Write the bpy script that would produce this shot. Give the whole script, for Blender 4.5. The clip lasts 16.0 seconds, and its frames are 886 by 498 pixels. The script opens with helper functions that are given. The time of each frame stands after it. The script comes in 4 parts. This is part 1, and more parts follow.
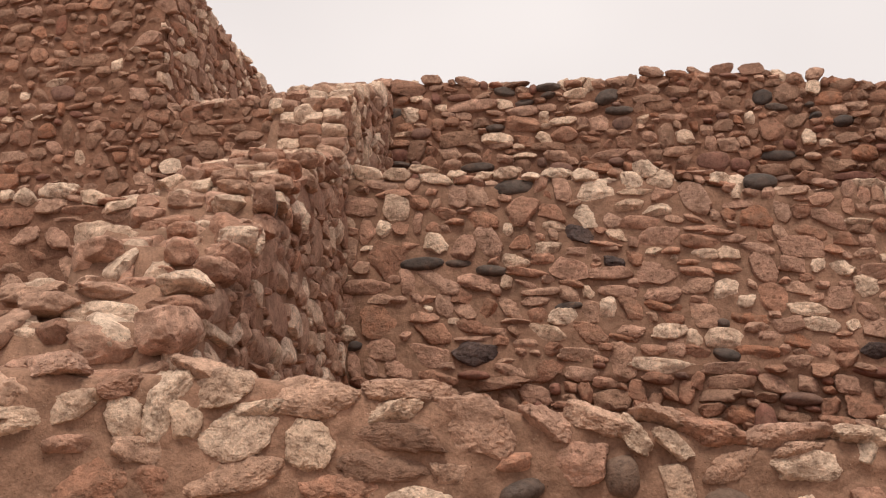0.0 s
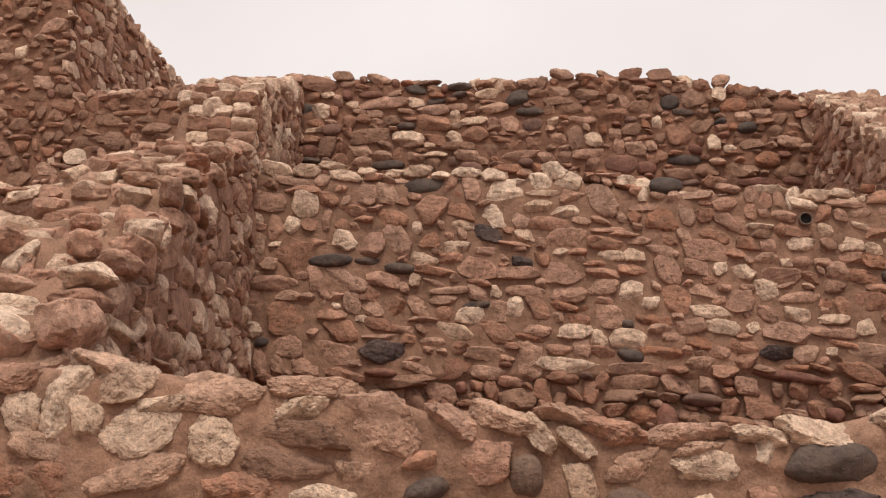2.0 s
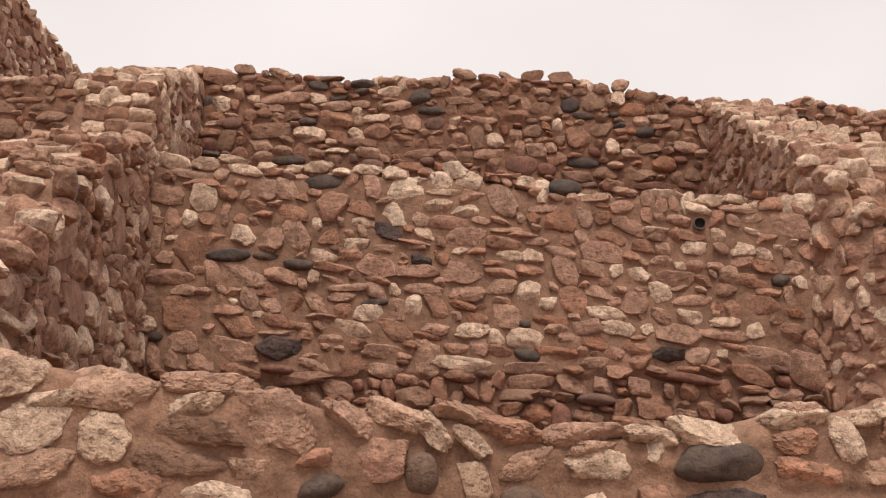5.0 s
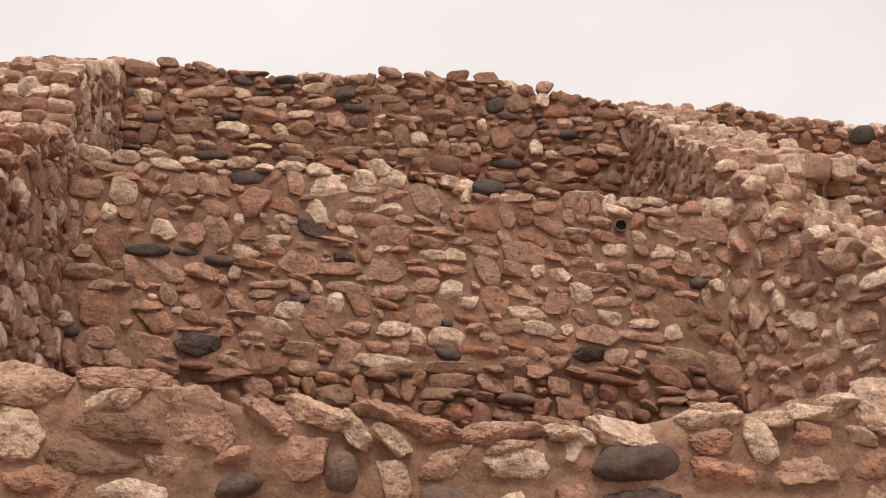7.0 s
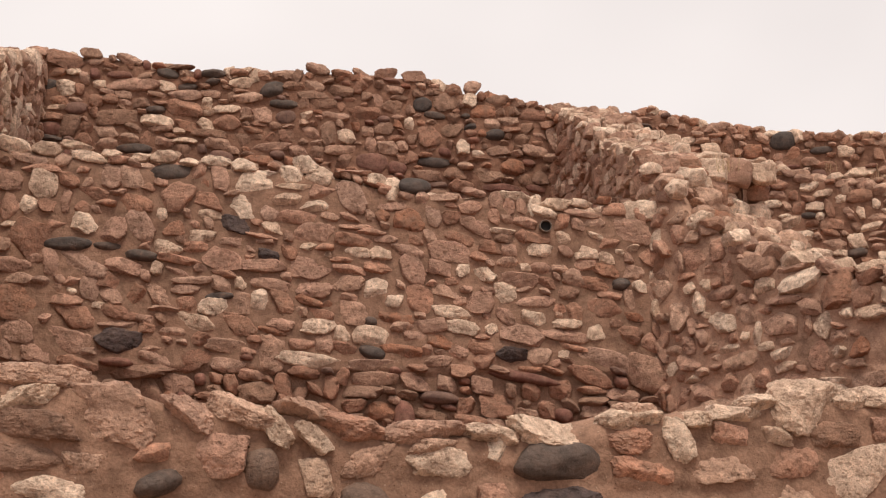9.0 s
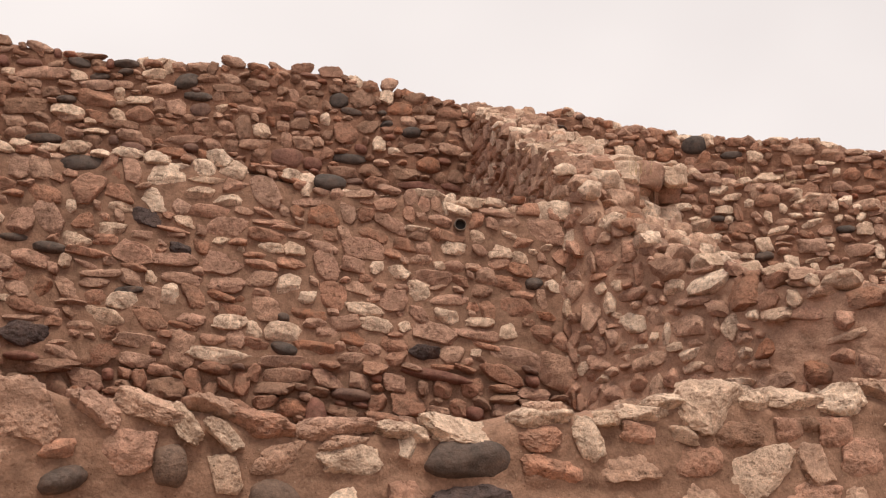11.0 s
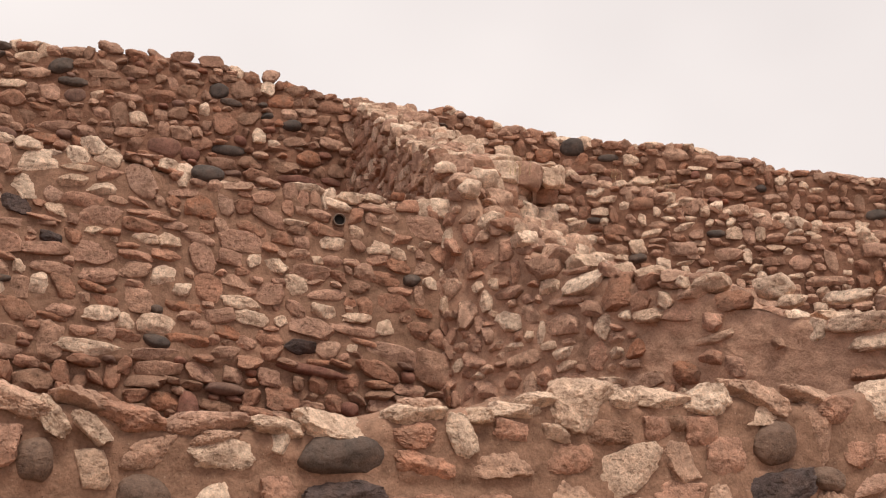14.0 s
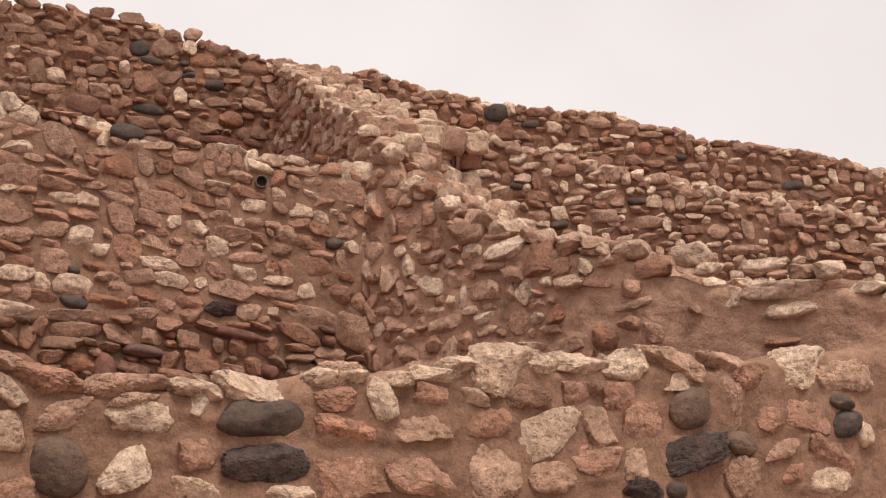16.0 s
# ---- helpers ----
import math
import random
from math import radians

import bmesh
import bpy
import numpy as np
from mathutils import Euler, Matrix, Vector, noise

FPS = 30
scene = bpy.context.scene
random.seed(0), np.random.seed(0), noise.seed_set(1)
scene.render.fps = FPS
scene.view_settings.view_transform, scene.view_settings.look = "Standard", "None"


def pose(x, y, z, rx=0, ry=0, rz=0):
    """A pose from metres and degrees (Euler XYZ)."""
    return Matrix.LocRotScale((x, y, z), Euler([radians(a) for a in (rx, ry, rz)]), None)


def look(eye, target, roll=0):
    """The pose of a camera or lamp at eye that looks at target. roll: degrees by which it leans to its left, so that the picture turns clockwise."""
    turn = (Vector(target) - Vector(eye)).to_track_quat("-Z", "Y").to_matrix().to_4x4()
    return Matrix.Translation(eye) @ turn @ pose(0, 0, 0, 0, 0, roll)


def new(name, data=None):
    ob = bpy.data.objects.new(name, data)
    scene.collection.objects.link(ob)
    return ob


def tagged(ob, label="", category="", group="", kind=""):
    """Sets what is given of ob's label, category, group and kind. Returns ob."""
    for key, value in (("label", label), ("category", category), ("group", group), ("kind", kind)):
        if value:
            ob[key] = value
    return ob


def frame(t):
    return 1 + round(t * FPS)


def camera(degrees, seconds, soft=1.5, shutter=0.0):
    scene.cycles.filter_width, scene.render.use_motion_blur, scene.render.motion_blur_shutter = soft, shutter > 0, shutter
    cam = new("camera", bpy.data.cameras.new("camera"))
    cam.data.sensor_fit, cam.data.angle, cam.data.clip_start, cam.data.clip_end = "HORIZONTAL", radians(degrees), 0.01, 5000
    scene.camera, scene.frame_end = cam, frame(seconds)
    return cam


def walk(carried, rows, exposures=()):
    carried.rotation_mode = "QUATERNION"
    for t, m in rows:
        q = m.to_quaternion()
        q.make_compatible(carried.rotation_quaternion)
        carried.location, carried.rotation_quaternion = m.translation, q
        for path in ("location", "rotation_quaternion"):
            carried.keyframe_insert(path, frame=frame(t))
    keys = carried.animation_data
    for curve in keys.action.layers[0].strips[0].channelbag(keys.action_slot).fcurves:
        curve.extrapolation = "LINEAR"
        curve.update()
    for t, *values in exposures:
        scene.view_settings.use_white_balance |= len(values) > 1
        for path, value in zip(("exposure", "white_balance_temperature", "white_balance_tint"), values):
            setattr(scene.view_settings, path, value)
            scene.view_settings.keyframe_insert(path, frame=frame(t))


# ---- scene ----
cam = camera(39.228, 16.0, soft=1.2)
EYE = (0.0, 0.0, 1.6)
# seconds, turn to the right of the room's axis, upward tilt (degrees); the camera turns on a tripod
TURNS = [
    (0, -11.400, 13.960),
    (0.5, -10.343, 13.935),
    (1, -9.261, 13.918),
    (1.5, -8.254, 13.892),
    (2, -7.078, 13.865),
    (2.5, -6.184, 13.855),
    (3, -5.451, 13.848),
    (3.5, -4.796, 13.842),
    (4, -4.063, 13.824),
    (6.5, 0.449, 13.711),
    (7, 1.338, 13.703),
    (7.5, 2.387, 13.689),
    (8, 3.252, 13.684),
    (8.5, 4.078, 13.665),
    (9, 4.870, 13.631),
    (11.5, 9.933, 13.482),
    (12, 10.837, 13.450),
    (12.5, 11.683, 13.442),
    (13, 12.591, 13.418),
    (13.5, 13.616, 13.379),
    (14, 14.672, 13.337),
    (14.5, 15.637, 13.013),
    (15, 16.486, 12.447),
    (15.5, 17.408, 11.949),
    (16, 18.325, 11.689),
]
walk(cam, [(t, pose(*EYE, 90 + up, 0, -turn)) for t, turn, up in TURNS], exposures=[(0.0, -0.13), (3.0, -0.11), (7.0, -0.08), (16.0, -0.07)])

# ---- sky and sun ----
SUN_HIGH, SUN_ROUND = radians(74), radians(165)
world = bpy.data.worlds.new("overcast_sky")
scene.world = world
world.use_nodes = True
wn, wl = world.node_tree.nodes, world.node_tree.links
wn.clear()
w_out, w_bg = wn.new("ShaderNodeOutputWorld"), wn.new("ShaderNodeBackground")
w_sky, w_mix, w_ramp, w_noise, w_map, w_co = (wn.new(n) for n in (
    "ShaderNodeTexSky", "ShaderNodeMix", "ShaderNodeValToRGB", "ShaderNodeTexNoise", "ShaderNodeMapping", "ShaderNodeTexCoord"))
w_sky.sky_type, w_sky.sun_disc, w_sky.sun_elevation, w_sky.sun_rotation = "NISHITA", False, SUN_HIGH, SUN_ROUND
w_scale = wn.new("ShaderNodeVectorMath")
w_scale.operation = "SCALE"
w_scale.inputs["Scale"].default_value = 0.1
w_mix.data_type = "RGBA"
w_mix.inputs[0].default_value = 0.93
w_map.inputs["Scale"].default_value = (1.0, 1.0, 1.5)
w_noise.inputs["Scale"].default_value, w_noise.inputs["Detail"].default_value = 2.2, 3.0
w_ramp.color_ramp.elements[0].position, w_ramp.color_ramp.elements[0].color = 0.30, (0.93, 0.845, 0.812, 1)
w_ramp.color_ramp.elements[1].position, w_ramp.color_ramp.elements[1].color = 0.72, (1.12, 1.03, 0.985, 1)
wl.new(w_co.outputs["Generated"], w_map.inputs["Vector"])
wl.new(w_map.outputs["Vector"], w_noise.inputs["Vector"])
wl.new(w_noise.outputs["Fac"], w_ramp.inputs["Fac"])
wl.new(w_sky.outputs["Color"], w_scale.inputs[0])
wl.new(w_scale.outputs["Vector"], w_mix.inputs[6])
wl.new(w_ramp.outputs["Color"], w_mix.inputs[7])
wl.new(w_mix.outputs[2], w_bg.inputs["Color"])
wl.new(w_bg.outputs["Background"], w_out.inputs["Surface"])
w_bg.inputs["Strength"].default_value = 1.0
sun_data = bpy.data.lights.new("sun", "SUN")
sun_data.energy, sun_data.angle, sun_data.color = 3.1, radians(20), (1.0, 0.91, 0.775)
sun = new("sun", sun_data)
sun.matrix_world = look((math.sin(SUN_ROUND) * 40 * math.cos(SUN_HIGH), math.cos(SUN_ROUND) * 40 * math.cos(SUN_HIGH), 40 * math.sin(SUN_HIGH)), (0, 7, 3))


# ---- materials ----
def nodes_of(name):
    m = bpy.data.materials.new(name)
    m.use_nodes = True
    t = m.node_tree
    return m, t, t.nodes["Principled BSDF"]


def link(t, a, b):
    t.links.new(a, b)


def noise_node(t, vec, scale, detail=4.0, rough=0.55):
    n = t.nodes.new("ShaderNodeTexNoise")
    n.inputs["Scale"].default_value, n.inputs["Detail"].default_value, n.inputs["Roughness"].default_value = scale, detail, rough
    link(t, vec, n.inputs["Vector"])
    return n.outputs["Fac"]


def ramp_node(t, fac, stops, interp="LINEAR"):
    n = t.nodes.new("ShaderNodeValToRGB")
    e = n.color_ramp.elements
    n.color_ramp.interpolation = interp
    while len(e) < len(stops):
        e.new(0.5)
    for k, (p, c) in enumerate(stops):
        e[k].position = p
        e[k].color = (*c, 1) if not isinstance(c, float) else (c, c, c, 1)
    link(t, fac, n.inputs["Fac"])
    return n.outputs["Color"]


def mix_node(t, fac, a, b, mode="MIX"):
    n = t.nodes.new("ShaderNodeMix")
    n.data_type, n.blend_type = "RGBA", mode
    for value, socket in ((fac, n.inputs[0]), (a, n.inputs[6]), (b, n.inputs[7])):
        if isinstance(value, (int, float)):
            socket.default_value = value
        elif isinstance(value, tuple):
            socket.default_value = (*value, 1)
        else:
            link(t, value, socket)
    return n.outputs[2]


def bump_node(t, height, strength, distance, normal=None):
    n = t.nodes.new("ShaderNodeBump")
    n.inputs["Strength"].default_value, n.inputs["Distance"].default_value = strength, distance
    link(t, height, n.inputs["Height"])
    if normal is not None:
        link(t, normal, n.inputs["Normal"])
    return n.outputs["Normal"]


MORTAR = (0.258, 0.151, 0.106)


def stone_material(name, shades, island, rough=0.92, pits=0.5, smear=0.5, layers=0.3, relief=1.0):
    """Stone in several shades, one for each block, with lumps, holes, grain and mortar left on it, most of all round its bed."""
    m, t, p = nodes_of(name)
    geo = t.nodes.new("ShaderNodeNewGeometry")
    info = t.nodes.new("ShaderNodeObjectInfo")
    bed = t.nodes.new("ShaderNodeAttribute")
    bed.attribute_name = "bed"
    rnd = geo.outputs["Random Per Island"] if island else info.outputs["Random"]
    # each block is cut from another place of the rock
    sep = t.nodes.new("ShaderNodeVectorMath")
    sep.operation = "MULTIPLY_ADD"
    comb = t.nodes.new("ShaderNodeCombineXYZ")
    for k in range(3):
        link(t, rnd, comb.inputs[k])
    link(t, comb.outputs["Vector"], sep.inputs[0])
    sep.inputs[1].default_value = (37.0, 61.0, 83.0)
    link(t, geo.outputs["Position"], sep.inputs[2])
    co = sep.outputs["Vector"]
    flat = t.nodes.new("ShaderNodeVectorMath")
    flat.operation = "MULTIPLY"
    link(t, co, flat.inputs[0])
    flat.inputs[1].default_value = (1.0, 1.0, 1.5)
    base = ramp_node(t, rnd, [(k / max(1, len(shades) - 1), c) for k, c in enumerate(shades)])
    broad = noise_node(t, co, 9.0, 3.0)
    fine = noise_node(t, co, 42.0, 8.0, 0.72)
    grain = noise_node(t, co, 190.0, 3.0, 0.7)
    strata = noise_node(t, flat.outputs["Vector"], 17.0, 5.0, 0.6)
    col = mix_node(t, 1.0, base, ramp_node(t, broad, [(0.25, 0.72), (0.5, 1.0), (0.78, 1.22)]), "MULTIPLY")
    col = mix_node(t, layers, col, ramp_node(t, strata, [(0.3, 0.6), (0.5, 1.0), (0.72, 1.3)]), "MULTIPLY")
    col = mix_node(t, 0.9, col, ramp_node(t, fine, [(0.28, 0.5), (0.48, 1.0), (0.72, 1.5)]), "MULTIPLY")
    col = mix_node(t, 0.6, col, ramp_node(t, grain, [(0.3, 0.65), (0.5, 1.0), (0.7, 1.3)]), "MULTIPLY")
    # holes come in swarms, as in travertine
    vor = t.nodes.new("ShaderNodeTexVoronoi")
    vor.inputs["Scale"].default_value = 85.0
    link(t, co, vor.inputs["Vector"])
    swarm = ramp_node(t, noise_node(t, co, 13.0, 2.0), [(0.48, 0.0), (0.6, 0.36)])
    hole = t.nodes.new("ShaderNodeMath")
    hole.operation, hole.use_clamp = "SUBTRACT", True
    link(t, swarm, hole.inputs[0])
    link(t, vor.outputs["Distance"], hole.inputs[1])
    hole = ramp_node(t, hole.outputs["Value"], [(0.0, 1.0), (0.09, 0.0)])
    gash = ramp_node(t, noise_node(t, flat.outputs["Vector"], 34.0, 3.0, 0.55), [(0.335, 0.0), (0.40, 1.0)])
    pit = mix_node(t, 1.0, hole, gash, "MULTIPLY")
    # pits and gashes are painted dark too, as the shade inside them
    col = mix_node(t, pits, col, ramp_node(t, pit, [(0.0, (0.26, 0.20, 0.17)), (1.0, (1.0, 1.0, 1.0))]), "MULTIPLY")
    rim = t.nodes.new("ShaderNodeMath")
    rim.operation = "MULTIPLY_ADD"
    link(t, bed.outputs["Fac"], rim.inputs[0])
    rim.inputs[1].default_value = 0.07
    link(t, noise_node(t, co, 16.0, 5.0, 0.65), rim.inputs[2])
    film = ramp_node(t, rim.outputs["Value"], [(0.46, 0.0), (0.64, smear), (0.80, max(smear, 0.8))])
    col = mix_node(t, film, col, MORTAR)
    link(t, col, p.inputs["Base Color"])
    p.inputs["Roughness"].default_value = rough
    p.inputs["Specular IOR Level"].default_value = 0.25
    n1 = bump_node(t, strata, 0.5 * relief, 0.03)
    n2 = bump_node(t, fine, 0.9 * relief, 0.014, n1)
    n3 = bump_node(t, pit, pits, 0.012, n2)
    n4 = bump_node(t, grain, 0.6 * max(relief, 0.5), 0.006, n3)
    link(t, n4, p.inputs["Normal"])
    return m


SHADES = {
    "pale": dict(shades=[(0.600, 0.425, 0.315), (0.720, 0.535, 0.415), (0.560, 0.385, 0.285), (0.760, 0.580, 0.455), (0.640, 0.455, 0.340)], pits=0.45, smear=0.45, layers=0.25),
    "buff": dict(shades=[(0.423, 0.248, 0.177), (0.486, 0.306, 0.225), (0.369, 0.212, 0.155), (0.450, 0.263, 0.192), (0.405, 0.252, 0.189)], pits=0.42, smear=0.72, layers=0.25),
    "red": dict(shades=[(0.339, 0.173, 0.114), (0.295, 0.151, 0.103), (0.387, 0.204, 0.138), (0.326, 0.148, 0.090), (0.361, 0.198, 0.136)], pits=0.45, smear=0.72, layers=0.25),
    "rose": dict(shades=[(0.45, 0.245, 0.172), (0.50, 0.288, 0.210), (0.40, 0.216, 0.150), (0.47, 0.240, 0.160)], pits=0.45, smear=0.64, layers=0.25),
    "tan": dict(shades=[(0.49, 0.305, 0.220), (0.56, 0.365, 0.270), (0.44, 0.270, 0.195), (0.52, 0.315, 0.235)], pits=0.45, smear=0.5, layers=0.25),
    "umber": dict(shades=[(0.264, 0.143, 0.097), (0.317, 0.187, 0.130), (0.229, 0.128, 0.090), (0.290, 0.172, 0.123), (0.273, 0.136, 0.092)], pits=0.45, smear=0.60, layers=0.25),
    "dark": dict(shades=[(0.062, 0.045, 0.039), (0.090, 0.062, 0.051), (0.075, 0.056, 0.048), (0.057, 0.044, 0.040)], pits=0.25, smear=0.14, layers=0.15, rough=0.68, relief=0.35),
    "basalt": dict(shades=[(0.068, 0.046, 0.043), (0.092, 0.064, 0.060), (0.060, 0.046, 0.045)], pits=0.6, smear=0.18, layers=0.4, rough=0.75),
    "brown": dict(shades=[(0.120, 0.075, 0.056), (0.160, 0.102, 0.076), (0.092, 0.061, 0.048)], pits=0.3, smear=0.2, layers=0.15, rough=0.7, relief=0.5),
    "maroon": dict(shades=[(0.159, 0.069, 0.052), (0.212, 0.097, 0.071), (0.138, 0.082, 0.066), (0.233, 0.087, 0.053)], pits=0.2, smear=0.3, layers=0.25, rough=0.8, relief=0.5),
}
STONE = {k: stone_material("%s_stone" % k, island=False, **v) for k, v in SHADES.items()}
STONE_JOINED = {k: stone_material("%s_rubble" % k, island=True, **v) for k, v in SHADES.items()}


def earth_material(name, tone, lumps=0.6):
    """Mud mortar or dry earth with pebbles, hairline unevenness and paler dusty patches."""
    m, t, p = nodes_of(name)
    geo = t.nodes.new("ShaderNodeNewGeometry")
    co = geo.outputs["Position"]
    broad, mid, fine = noise_node(t, co, 2.2, 4.0), noise_node(t, co, 16.0, 5.0, 0.6), noise_node(t, co, 110.0, 4.0, 0.65)
    col = mix_node(t, 1.0, tone, ramp_node(t, broad, [(0.3, 0.78), (0.5, 1.0), (0.72, 1.2)]), "MULTIPLY")
    col = mix_node(t, 0.8, col, ramp_node(t, mid, [(0.28, 0.58), (0.5, 1.0), (0.75, 1.3)]), "MULTIPLY")
    col = mix_node(t, 0.8, col, ramp_node(t, fine, [(0.3, 0.7), (0.5, 1.0), (0.7, 1.25)]), "MULTIPLY")
    vor = t.nodes.new("ShaderNodeTexVoronoi")
    vor.inputs["Scale"].default_value = 70.0
    link(t, co, vor.inputs["Vector"])
    grit = ramp_node(t, vor.outputs["Distance"], [(0.12, 1.0), (0.24, 0.0)])
    some = ramp_node(t, noise_node(t, co, 30.0, 1.0), [(0.56, 0.0), (0.64, 1.0)])
    grit = mix_node(t, 1.0, grit, some, "MULTIPLY")
    col = mix_node(t, mix_node(t, 1.0, grit, (0.5, 0.5, 0.5), "MULTIPLY"), col, (0.46, 0.34, 0.26))
    # small holes where grit has fallen out, their inner shade painted in as specks
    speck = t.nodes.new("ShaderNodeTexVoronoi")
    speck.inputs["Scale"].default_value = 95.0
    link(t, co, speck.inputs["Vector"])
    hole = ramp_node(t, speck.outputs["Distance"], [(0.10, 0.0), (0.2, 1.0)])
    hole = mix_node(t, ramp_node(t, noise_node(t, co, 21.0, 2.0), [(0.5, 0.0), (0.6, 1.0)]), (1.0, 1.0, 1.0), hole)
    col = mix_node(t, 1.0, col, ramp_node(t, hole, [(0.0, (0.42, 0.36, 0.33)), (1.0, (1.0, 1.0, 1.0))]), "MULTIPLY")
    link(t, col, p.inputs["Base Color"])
    p.inputs["Roughness"].default_value = 0.97
    p.inputs["Specular IOR Level"].default_value = 0.1
    n = bump_node(t, mid, lumps, 0.025)
    n = bump_node(t, fine, 0.5, 0.005, n)
    n = bump_node(t, grit, 0.4, 0.005, n)
    n = bump_node(t, hole, 0.6, 0.006, n)
    link(t, n, p.inputs["Normal"])
    return m


MUD = earth_material("mud_mortar", MORTAR)
OLD_MUD = earth_material("weathered_mud", (0.215, 0.114, 0.078), 1.0)
PLASTER = earth_material("mud_plaster", (0.395, 0.240, 0.172), 0.8)
DIRT = earth_material("dry_dirt", (0.30, 0.205, 0.15), 0.8)


def plain_material(name, tone, rough):
    m, t, p = nodes_of(name)
    geo = t.nodes.new("ShaderNodeNewGeometry")
    f = noise_node(t, geo.outputs["Position"], 60.0, 4.0)
    link(t, mix_node(t, 1.0, tone, ramp_node(t, f, [(0.3, 0.7), (0.7, 1.25)]), "MULTIPLY"), p.inputs["Base Color"])
    p.inputs["Roughness"].default_value = rough
    return m


PIPE = plain_material("grey_pipe", (0.20, 0.145, 0.115), 0.85)
# near-black tone painted for the shade inside the drain pipe
HOLLOW_SHADE = plain_material("pipe_hollow_shade", (0.012, 0.009, 0.008), 0.95)
STRAW = plain_material("dry_straw", (0.46, 0.32, 0.19), 0.85)


# ---- stones ----
def part(name, mesh, parent, label=""):
    ob = new(name, mesh)
    ob.parent = parent
    return tagged(ob, label) if label else ob


def ico(level):
    bm = bmesh.new()
    bmesh.ops.create_icosphere(bm, subdivisions=level, radius=1.0)
    v = np.array([p.co[:] for p in bm.verts])
    f = np.array([[p.index for p in q.verts] for q in bm.faces])
    bm.free()
    return v, f


ICO = {k: ico(k) for k in (3, 4, 5)}
def around(v, f):
    """The mean of each corner's neighbours: wears the edges down."""
    total, many = np.zeros_like(v), np.zeros(len(v))
    for a in range(3):
        for b in range(3):
            if a != b:
                np.add.at(total, f[:, a], v[f[:, b]])
                np.add.at(many, f[:, a], 1)
    return total / many[:, None]


def block(kind, level, rng, long=1.0):
    """A broken block or a river cobble, two units wide, deep and high: a rounded box with corners and chips knocked off it.
    long: how many times wider than high it will be laid, so that its lumps come out as wide as high."""
    cobble = kind in ("dark", "maroon", "brown")
    v = ICO[level][0].copy()
    q = rng.uniform(2.1, 2.7) if cobble else rng.uniform(3.2, 6.0)
    v /= (np.abs(v) ** q).sum(1, keepdims=True) ** (1 / q)
    k = int(rng.integers(3, 5)) if cobble else int(rng.integers(5, 8))
    first = rng.uniform(0, 2 * math.pi)
    ways = []
    for n in range(k):
        a = first + 2 * math.pi * (n + rng.uniform(0, 0.85)) / k
        ways.append((np.array([math.cos(a), rng.uniform(-0.35, 0.15), math.sin(a)]), rng.uniform(0.82, 1.0) if cobble else rng.uniform(0.62 if long < 2 else 0.78, 0.97)))
    for n in range(2 if cobble else 6):
        ways.append((np.array([rng.normal(0, 0.55), -1.0, rng.normal(0, 0.5)]), rng.uniform(0.8, 0.98) if cobble else rng.uniform(0.56, 0.88)))
    for way, share in ways:
        way = way / np.linalg.norm(way)
        over = v @ way - share * (v @ way).max()
        v -= np.outer(np.maximum(over, 0) * 0.94, way)
    v[:, 0] += v[:, 2] * rng.normal(0, 0.18)
    if level > 3:
        for _ in range(2 if level == 4 else 5):
            v = 0.4 * v + 0.6 * around(v, ICO[level][1])
    seed = Vector(rng.uniform(-50, 50, 3))
    rough, stretch = 0.35 if cobble else 1.0, long ** 0.5
    for scale, amount in ((1.6, 0.13), (3.4, 0.09), (7.0, 0.06), (14.0, 0.035), (27.0, 0.02))[:level]:
        bump = np.array([noise.noise(Vector((p[0] * stretch, p[1] * 0.8, p[2] / stretch)) * scale + seed) for p in v])
        if scale == 7.0 and not cobble:
            bump = 0.5 - 2.0 * np.abs(bump)
        v *= (1 + rough * amount * bump)[:, None]
    v -= (v.max(0) + v.min(0)) / 2
    v /= np.abs(v).max(0)
    return v


def bed_of(v):
    """How far a block's surface lies back in its bed: 0 on its face, 1 on its sides."""
    return np.clip((v[:, 1] + 0.5) / 0.6, 0, 1)


def mesh_of(name, v, f, material):
    me = bpy.data.meshes.new(name)
    me.from_pydata(v.tolist(), [], f.tolist())
    me.materials.append(material)
    me.polygons.foreach_set("use_smooth", [True] * len(me.polygons))
    me.update()
    me.attributes.new("bed", "FLOAT", "POINT").data.foreach_set("value", bed_of(v))
    if not material.name.startswith(("dark", "maroon", "brown")):
        me.set_sharp_from_angle(angle=radians(31))
    return me


LIBRARY = {}
lib_rng = np.random.default_rng(11)
for level, many in ((3, 10), (4, 9), (5, 7)):
    for kind in SHADES:
        for long in (1.2, 2.8):
            LIBRARY[kind, level, long] = [(v, mesh_of("stone", v, ICO[level][1], STONE[kind])) for v in (block(kind, level, lib_rng, long) for _ in range(many))]


